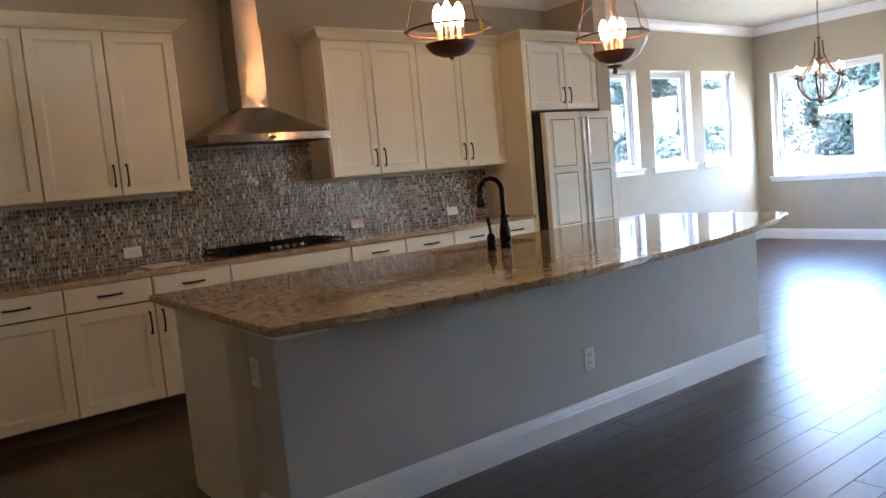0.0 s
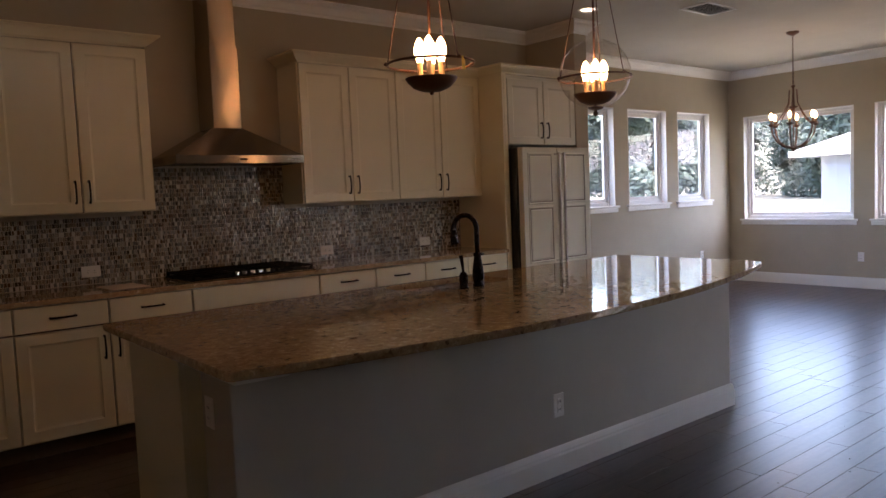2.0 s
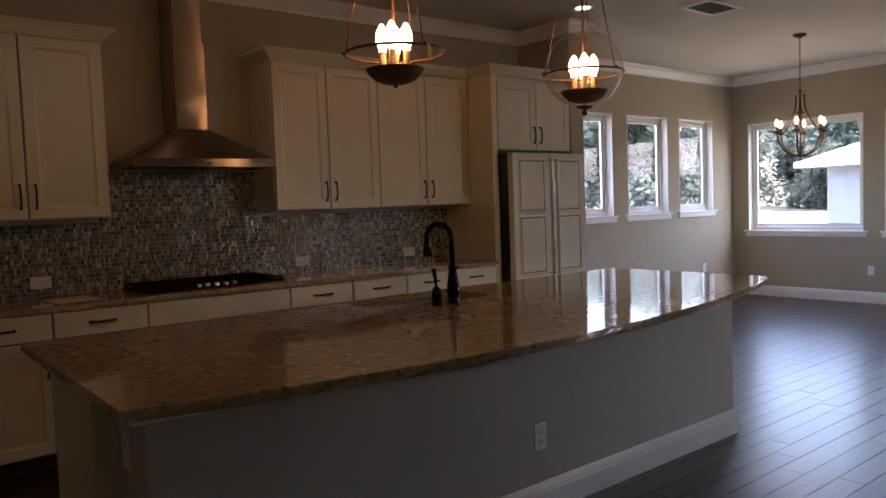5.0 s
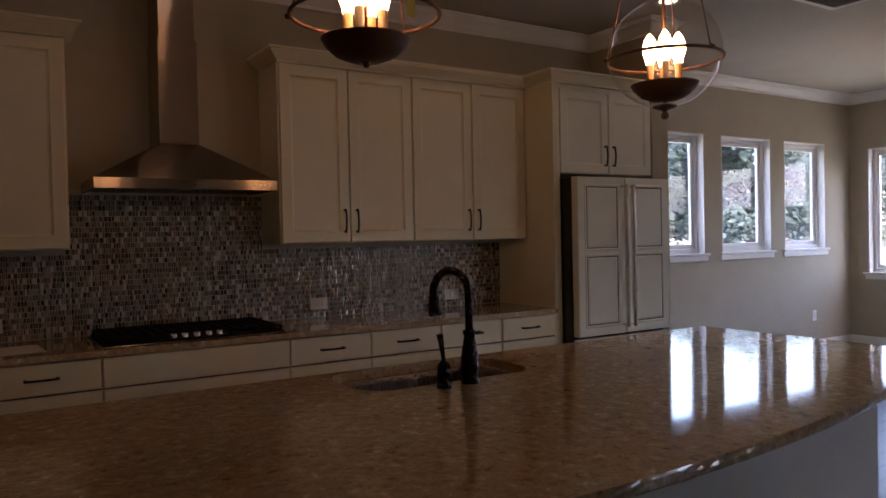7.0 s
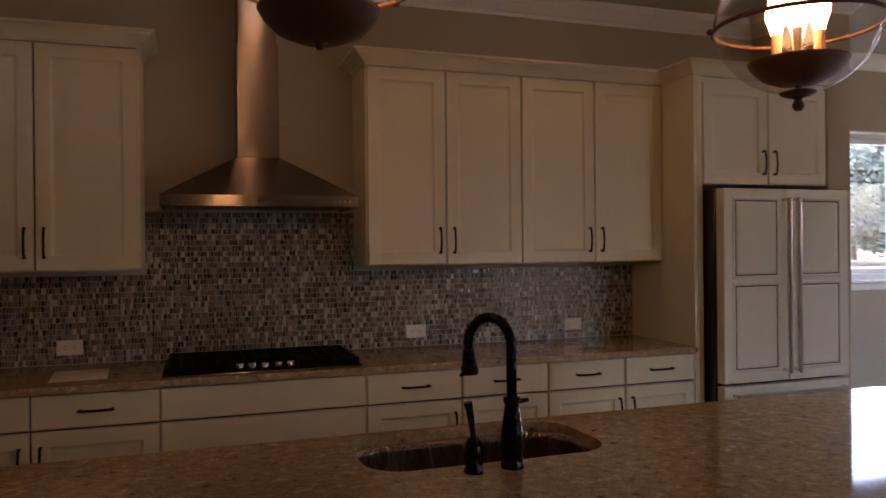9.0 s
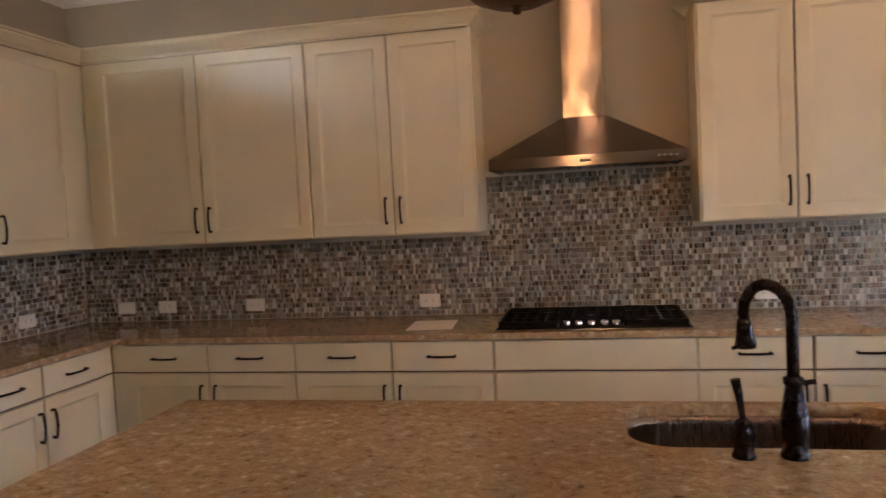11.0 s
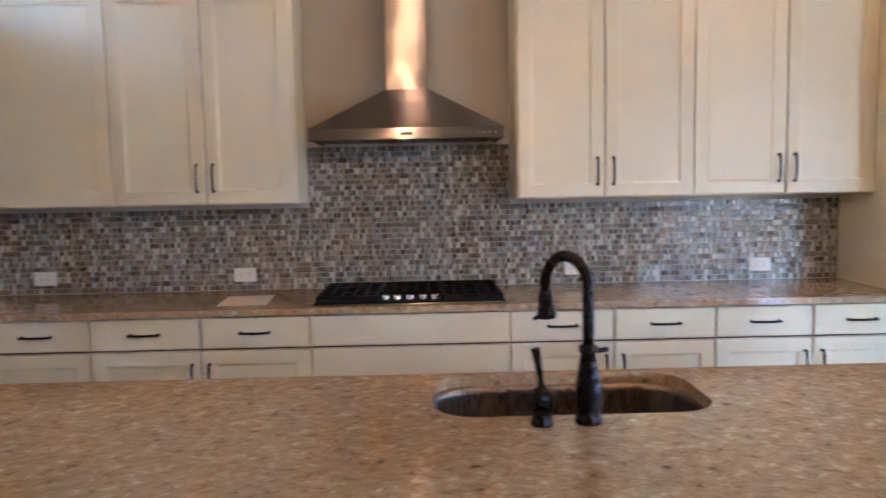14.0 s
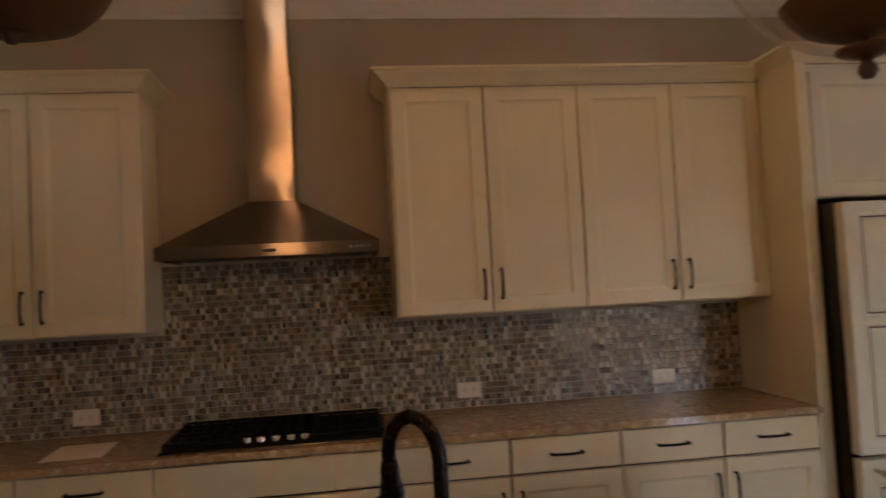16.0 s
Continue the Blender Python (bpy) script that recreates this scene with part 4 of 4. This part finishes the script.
part("spray_head", tube([e - d * 0.004, e + d * 0.01, e + d * 0.03, e + d * 0.055, e + d * 0.065], 0.02, 14, radii=[0.0145, 0.018, 0.019, 0.024, 0.022]), BRONZE, fa)
part("spray_button", tube([e + d * 0.055 + Vector((-0.015, -0.012, 0)), e + d * 0.06 + Vector((-0.033, -0.02, -0.002))], 0.005, 8), BRONZE, fa)
part("catch", tube([(0.02, 0, 0.165), (0.045, 0.0, 0.168)], 0.006, 8), BRONZE, fa)
lv = thing("faucet_lever", pose(0.342, -2.325, 0.9157), "oil-rubbed bronze single lever on its own base", "faucet")
part("base", lathe([(0, 0), (0.026, 0), (0.026, 0.006), (0.022, 0.012), (0.022, 0.03), (0.025, 0.045), (0.022, 0.07), (0.015, 0.085), (0, 0.09)], 20), BRONZE, lv)
part("lever", tube([(0, 0, 0.08), (-0.002, 0, 0.1), (-0.007, 0.0, 0.14), (-0.014, 0.0, 0.175)], 0.008, 10, radii=[0.008, 0.007, 0.009, 0.011]), BRONZE, lv)

# ---- lights ----


def bulb_mesh(s=1.0):
    return lathe([(0, 0), (0.012 * s, 0.0), (0.014 * s, 0.012 * s), (0.022 * s, 0.035 * s), (0.0225 * s, 0.05 * s), (0.016 * s, 0.075 * s), (0.006 * s, 0.092 * s), (0, 0.096 * s)], 14)


def pendant(x, y, zf, globe, label):
    """A candle pendant: finial, dish, ring, four candles, rods up to a canopy; zf is the finial's tip."""
    p = thing("pendant_lamp", pose(x, y, zf), label, "pendant lamp", "pendant lamps over the island")
    top = H - zf
    part("finial", lathe([(0, 0), (0.008, 0.001), (0.0145, 0.011), (0.0125, 0.02), (0.008, 0.026), (0.012, 0.031), (0.03, 0.036), (0.041, 0.041), (0.043, 0.046), (0.03, 0.05), (0.012, 0.054), (0, 0.056)] if globe else
                          [(0, 0.048), (0.006, 0.049), (0.009, 0.054), (0.008, 0.06), (0.02, 0.064), (0, 0.068)], 20), BROWN_IRON, p)
    part("dish", lathe([(0.0, 0.061), (0.045, 0.065), (0.08, 0.079), (0.104, 0.102), (0.113, 0.117), (0.115, 0.121), (0.11, 0.122), (0.08, 0.098), (0.0, 0.085)], 36), BROWN_IRON, p, "bronze brown dish")
    rz, rr = (0.205, 0.194) if globe else (0.182, 0.19)
    part("ring", tube([(rr * math.cos(2 * math.pi * k / 48), rr * math.sin(2 * math.pi * k / 48), rz) for k in range(48)], 0.0055, 8, closed=True), BROWN_IRON, p, "thin iron ring")
    for k in range(4):
        a = math.pi / 4 + k * math.pi / 2
        cx_, cy_ = 0.047 * math.cos(a), 0.047 * math.sin(a)
        part("candle", lathe([(0.02, 0.09), (0.02, 0.104), (0.0125, 0.106), (0.0125, 0.19), (0, 0.191)], 12), SLEEVE, p, "candle sleeve", at=pose(cx_, cy_, 0))
        part("bulb", bulb_mesh(1.12), BULB, p, "glowing flame bulb", at=pose(cx_, cy_, 0.191))
    part("stem", tube([(0, 0, 0.05), (0, 0, top - 0.02)], 0.006, 8), BROWN_IRON, p)
    for k in range(3):
        a = 0.5 + k * 2 * math.pi / 3
        part("rod", tube([(rr * math.cos(a), rr * math.sin(a), rz), (0.016 * math.cos(a), 0.016 * math.sin(a), top - 0.12)], 0.0028, 6), BROWN_IRON, p)
        part("knob", lathe([(0, -0.008), (0.009, -0.004), (0.01, 0.004), (0, 0.012)], 10), BROWN_IRON, p, at=pose((rr + 0.006) * math.cos(a), (rr + 0.006) * math.sin(a), rz))
    part("hub", lathe([(0, -0.02), (0.022, -0.012), (0.024, 0.01), (0, 0.02)], 14), BROWN_IRON, p, at=pose(0, 0, top - 0.12))
    part("canopy", lathe([(0, top - 0.04), (0.02, top - 0.036), (0.06, top - 0.016), (0.064, top - 0.001), (0, top - 0.001)], 24), BROWN_IRON, p)
    if globe:
        prof = []
        for k in range(25):
            a = radians(-77 + k * (152 / 24))
            prof.append((0.191 * math.cos(a), 0.226 + 0.184 * math.sin(a)))
        g = part("globe", lathe(prof, 48), GLOBE_GLASS, p, "clear glass globe")
        g.visible_shadow = False
    lamp("bulb_light", (x, y, zf + 0.25), 0.4, WARM, 0.06)
    return p


pendant(-0.085, -2.66, 1.797, False, "bronze candle pendant with ring, its globe missing")
pendant(1.08, -2.62, 1.797, True, "bronze candle pendant in a clear glass globe")
tg = solid("tag", box(-0.017, -0.001, -0.055, 0.017, 0.001, 0, 0.0008), TAG, "small yellow tag hanging on the pendant ring", "tag", at=pose(-0.062, -2.852, 1.984, 0, 0, 25))

ch = thing("chandelier", pose(5.76, -1.47, 1.7), "bronze six-arm candle chandelier on a chain", "chandelier")
ct = H - 1.7
part("finial", lathe([(0, 0), (0.01, 0.003), (0.014, 0.014), (0.008, 0.024), (0.03, 0.034), (0.036, 0.044), (0.01, 0.056), (0, 0.06)], 16), BROWN_IRON, ch)
part("column", lathe([(0, 0.44), (0.012, 0.445), (0.02, 0.46), (0.05, 0.47), (0.05, 0.482), (0.02, 0.49), (0.014, 0.55), (0.01, 0.68), (0.022, 0.69), (0.022, 0.7), (0, 0.71)], 20), BROWN_IRON, ch)
part("rod", tube([(0, 0, 0.05), (0, 0, 0.45)], 0.006, 8), BROWN_IRON, ch)
for k in range(6):
    a = k * math.pi / 3 + 0.3
    ca_, sa_ = math.cos(a), math.sin(a)
    pr = [(0.02, 0.05), (0.1, 0.065), (0.17, 0.12), (0.215, 0.2), (0.23, 0.29)]
    part("arm", tube([(r * ca_, r * sa_, z) for r, z in pr], 0.009, 8), BROWN_IRON, ch)
    up = [(0.23, 0.27), (0.16, 0.33), (0.1, 0.42), (0.05, 0.52), (0.04, 0.66)]
    part("stay", tube([(r * ca_, r * sa_, z) for r, z in up], 0.005, 6), BROWN_IRON, ch)
    part("cup", lathe([(0, 0.275), (0.02, 0.28), (0.036, 0.3), (0.034, 0.303), (0, 0.298)], 14), BROWN_IRON, ch, at=pose(0.23 * ca_, 0.23 * sa_, 0))
    part("candle", lathe([(0.012, 0.298), (0.012, 0.35), (0, 0.351)], 10), SLEEVE, ch, at=pose(0.23 * ca_, 0.23 * sa_, 0))
    part("bulb", bulb_mesh(0.78), BULB, ch, "glowing flame bulb", at=pose(0.23 * ca_, 0.23 * sa_, 0.35))
n = 22
for k in range(n):
    z = 0.7 + (ct - 0.74) * (k + 0.5) / n
    l = (ct - 0.74) / n * 0.72
    pts = [(0.007 * math.cos(t), 0, z + l * math.sin(t)) for t in [2 * math.pi * j / 10 for j in range(10)]]
    part("chain_link", tube(pts, 0.0022, 5, closed=True), BROWN_IRON, ch, at=pose(0, 0, 0, 0, 0, 90 * (k % 2)))
part("canopy", lathe([(0, ct - 0.045), (0.015, ct - 0.042), (0.06, ct - 0.02), (0.065, ct - 0.001), (0, ct - 0.001)], 24), BROWN_IRON, ch)
lamp("bulb_light", (5.76, -1.47, 2.12), 0.12, WARM, 0.2)


def can_light(x, y, watts):
    c = thing("recessed_light", pose(x, y, H), "white recessed ceiling light, lit", "ceiling light", "recessed lights")
    part("ring", lathe([(0.062, -0.002), (0.085, -0.008), (0.09, -0.004), (0.09, -0.0005), (0.062, -0.0005)], 28), TRIM, c)
    part("lens", lathe([(0, -0.004), (0.06, -0.003), (0.061, -0.001)], 28), CAN_LIGHT, c, "glowing lens")
    s = new("can_spot", bpy.data.lights.new("can_spot", "SPOT"))
    s.data.energy, s.data.color, s.data.spot_size, s.data.spot_blend, s.data.shadow_soft_size = watts, (1.0, 0.38, 0.1), radians(135), 0.6, 0.05
    s.location = (x, y, H - 0.02)


for x, y in ((0.02, -0.74), (1.53, -0.74), (3.04, -0.98)):
    can_light(x, y, 0.2)

vt = thing("ceiling_vent", pose(3.99, -1.565, H), "white metal ceiling air register", "vent")
bm = bmesh.new()
for b in ((-0.24, -0.145, 0.24, -0.115), (-0.24, 0.115, 0.24, 0.145), (-0.24, -0.115, -0.21, 0.115), (0.21, -0.115, 0.24, 0.115)):
    box(b[0], b[1], -0.01, b[2], b[3], -0.0005, 0.003, bm)
part("frame", bm, TRIM, vt)
part("backing", box(-0.21, -0.115, -0.003, 0.21, 0.115, -0.001), SLOT, vt, "dark duct behind the slats")
for k in range(9):
    part("slat", box(-0.209, -0.011, -0.0008, 0.209, 0.011, 0.0008), TRIM, vt, at=pose(0, -0.1 + k * 0.025, -0.0085, 28))

# ---- outside ----
structure("ground", box(-60, -70, -0.62, 130, 120, -0.25), GRASS, "sunlit lawn reaching to the trees")
rng = random.Random(11)


def tree(x, y, h, r):
    t = thing("tree", pose(x, y, -0.26), "tall oak tree with loose green-grey foliage", "tree", "trees beyond the lawn")
    part("trunk", tube([(0, 0, 0), (0.1, 0.05, h * 0.2), (0.0, 0.2, h * 0.42), (0.3, 0.1, h * 0.75)], 0.2, 8, radii=[0.3, 0.24, 0.18, 0.07]), BARK, t)
    for k in range(4):
        a = rng.uniform(0, 6.28)
        z = h * rng.uniform(0.3, 0.55)
        part("limb", tube([(0, 0.1, z), (r * 0.4 * math.cos(a), r * 0.4 * math.sin(a), z + h * 0.12), (r * 0.75 * math.cos(a), r * 0.75 * math.sin(a), z + h * 0.2)], 0.1, 6, radii=[0.12, 0.08, 0.03]), BARK, t)
    verts, faces = [], []
    lumps = [(rng.gauss(0, r * 0.5), rng.gauss(0, r * 0.5), h * rng.uniform(0.12, 0.95)) for _ in range(26)]
    for cx_, cy_, cz_ in lumps:
        rad = r * rng.uniform(0.22, 0.45)
        for _ in range(420):
            v = Vector((rng.gauss(0, 1), rng.gauss(0, 1), rng.gauss(0, 0.8)))
            v = v.normalized() * rad * rng.uniform(0.35, 1.08)
            c = Vector((cx_, cy_, cz_)) + v
            s = rng.uniform(0.2, 0.42)
            u = Vector((rng.gauss(0, 1), rng.gauss(0, 1), rng.gauss(0, 1))).normalized()
            w = u.orthogonal().normalized()
            k = len(verts)
            verts += [c + u * s, c + w * s * 0.5, c - u * s, c - w * s * 0.5]
            faces.append((k, k + 1, k + 2, k + 3))
    me = bpy.data.meshes.new("crown")
    me.from_pydata(verts, [], faces)
    me.materials.append(LEAF)
    cr = new("crown", me)
    cr.parent = t


for x, y, h, r in ((14, 27, 9, 3.6), (20, 30, 10, 4), (26, 25, 9, 4), (33, 28, 10, 4.2), (40, 22, 10, 4.4), (46, 14, 10, 4.4), (50, 6, 10, 4.6), (52, -2, 11, 4.6), (54, -11, 10, 4.6), (8, 30, 10, 4), (30, 36, 12, 4.5), (47, 26, 12, 5), (56, 12, 12, 5), (20, 20, 6.5, 2.6), (58, 2, 12, 5), (34, 13, 8, 3.4), (31, 10, 7.5, 3), (38, 16, 9, 3.8), (27, 17, 8, 3.4), (36, 9, 9, 3.6), (24, 21, 7.5, 3), (16, 22, 8, 3.2), (29, 21, 9, 3.6), (41, 11, 9, 4)):
    tree(2.0 * x, 2.0 * y, 1.3 * h, 1.6 * r)

hs = thing("house", pose(19.5, 0.27, -0.26), "pale blue-grey stucco house with a light tile roof", "house")
part("wall", box(0, -12, 0, 14, 4.0, 2.5), STUCCO, hs)
bm = bmesh.new()
e_ = [bm.verts.new(p) for p in ((-0.6, -12.6, 2.45), (14.6, -12.6, 2.45), (14.6, 4.6, 2.45), (-0.6, 4.6, 2.45))]
r_ = [bm.verts.new(p) for p in ((7, -6, 5.4), (7, -2, 5.4))]
for f in ((e_[0], e_[1], r_[0]), (e_[1], e_[2], r_[1], r_[0]), (e_[2], e_[3], r_[1]), (e_[3], e_[0], r_[0], r_[1]), e_[::-1]):
    bm.faces.new(f)
bmesh.ops.recalc_face_normals(bm, faces=bm.faces[:])
part("roof", bm, SHINGLE, hs, "light hipped tile roof")
part("fascia", run([(0, 2.31), (0.03, 2.31), (0.03, 2.47), (0, 2.47)], [(-0.6, -12.6), (-0.6, 4.6), (14.6, 4.6), (14.6, -12.6)][::-1], closed=True), TRIM, hs, "white fascia board")

# ---- floor planks ----
PW = 0.127
lengths = (0.55, 0.8, 1.1, 1.35)
shared = {}
for L0 in lengths:
    me = mesh_of("plank", box(0.0008, 0.0008, -0.011, L0 - 0.0008, PW - 0.0008, 0, 0.0009), FLOOR_WOOD)
    shared[L0] = me
rv, rf = [], []
rng = random.Random(3)
count = 0
y = YB
while y < YW:
    x = XL - rng.uniform(0, 1.0)
    while x < XF:
        L0 = rng.choice(lengths)
        near = 1.2 < x < 6.4 and -5.6 < y < -1.2
        if near and count < 300:
            p = new("plank", shared[L0])
            p.location = (x, y, rng.uniform(-0.0006, 0.0))
            p.parent = floor
            count += 1
        else:
            a, b, c, d, g = x + 0.001, x + L0 - 0.001, y + 0.001, y + PW - 0.001, 0.0009
            k = len(rv)
            rv += [(a, c, -0.003), (b, c, -0.003), (b, d, -0.003), (a, d, -0.003), (a + g, c + g, 0), (b - g, c + g, 0), (b - g, d - g, 0), (a + g, d - g, 0)]
            rf += [(k, k + 1, k + 5, k + 4), (k + 1, k + 2, k + 6, k + 5), (k + 2, k + 3, k + 7, k + 6), (k + 3, k, k + 4, k + 7), (k + 4, k + 5, k + 6, k + 7)]
        x += L0
    y += PW
me = bpy.data.meshes.new("planks")
me.from_pydata(rv, [], rf)
me.materials.append(FLOOR_WOOD)
ob = new("planks", me)
ob.parent = floor
tagged(ob, "dark hardwood planks", kind="stuff")
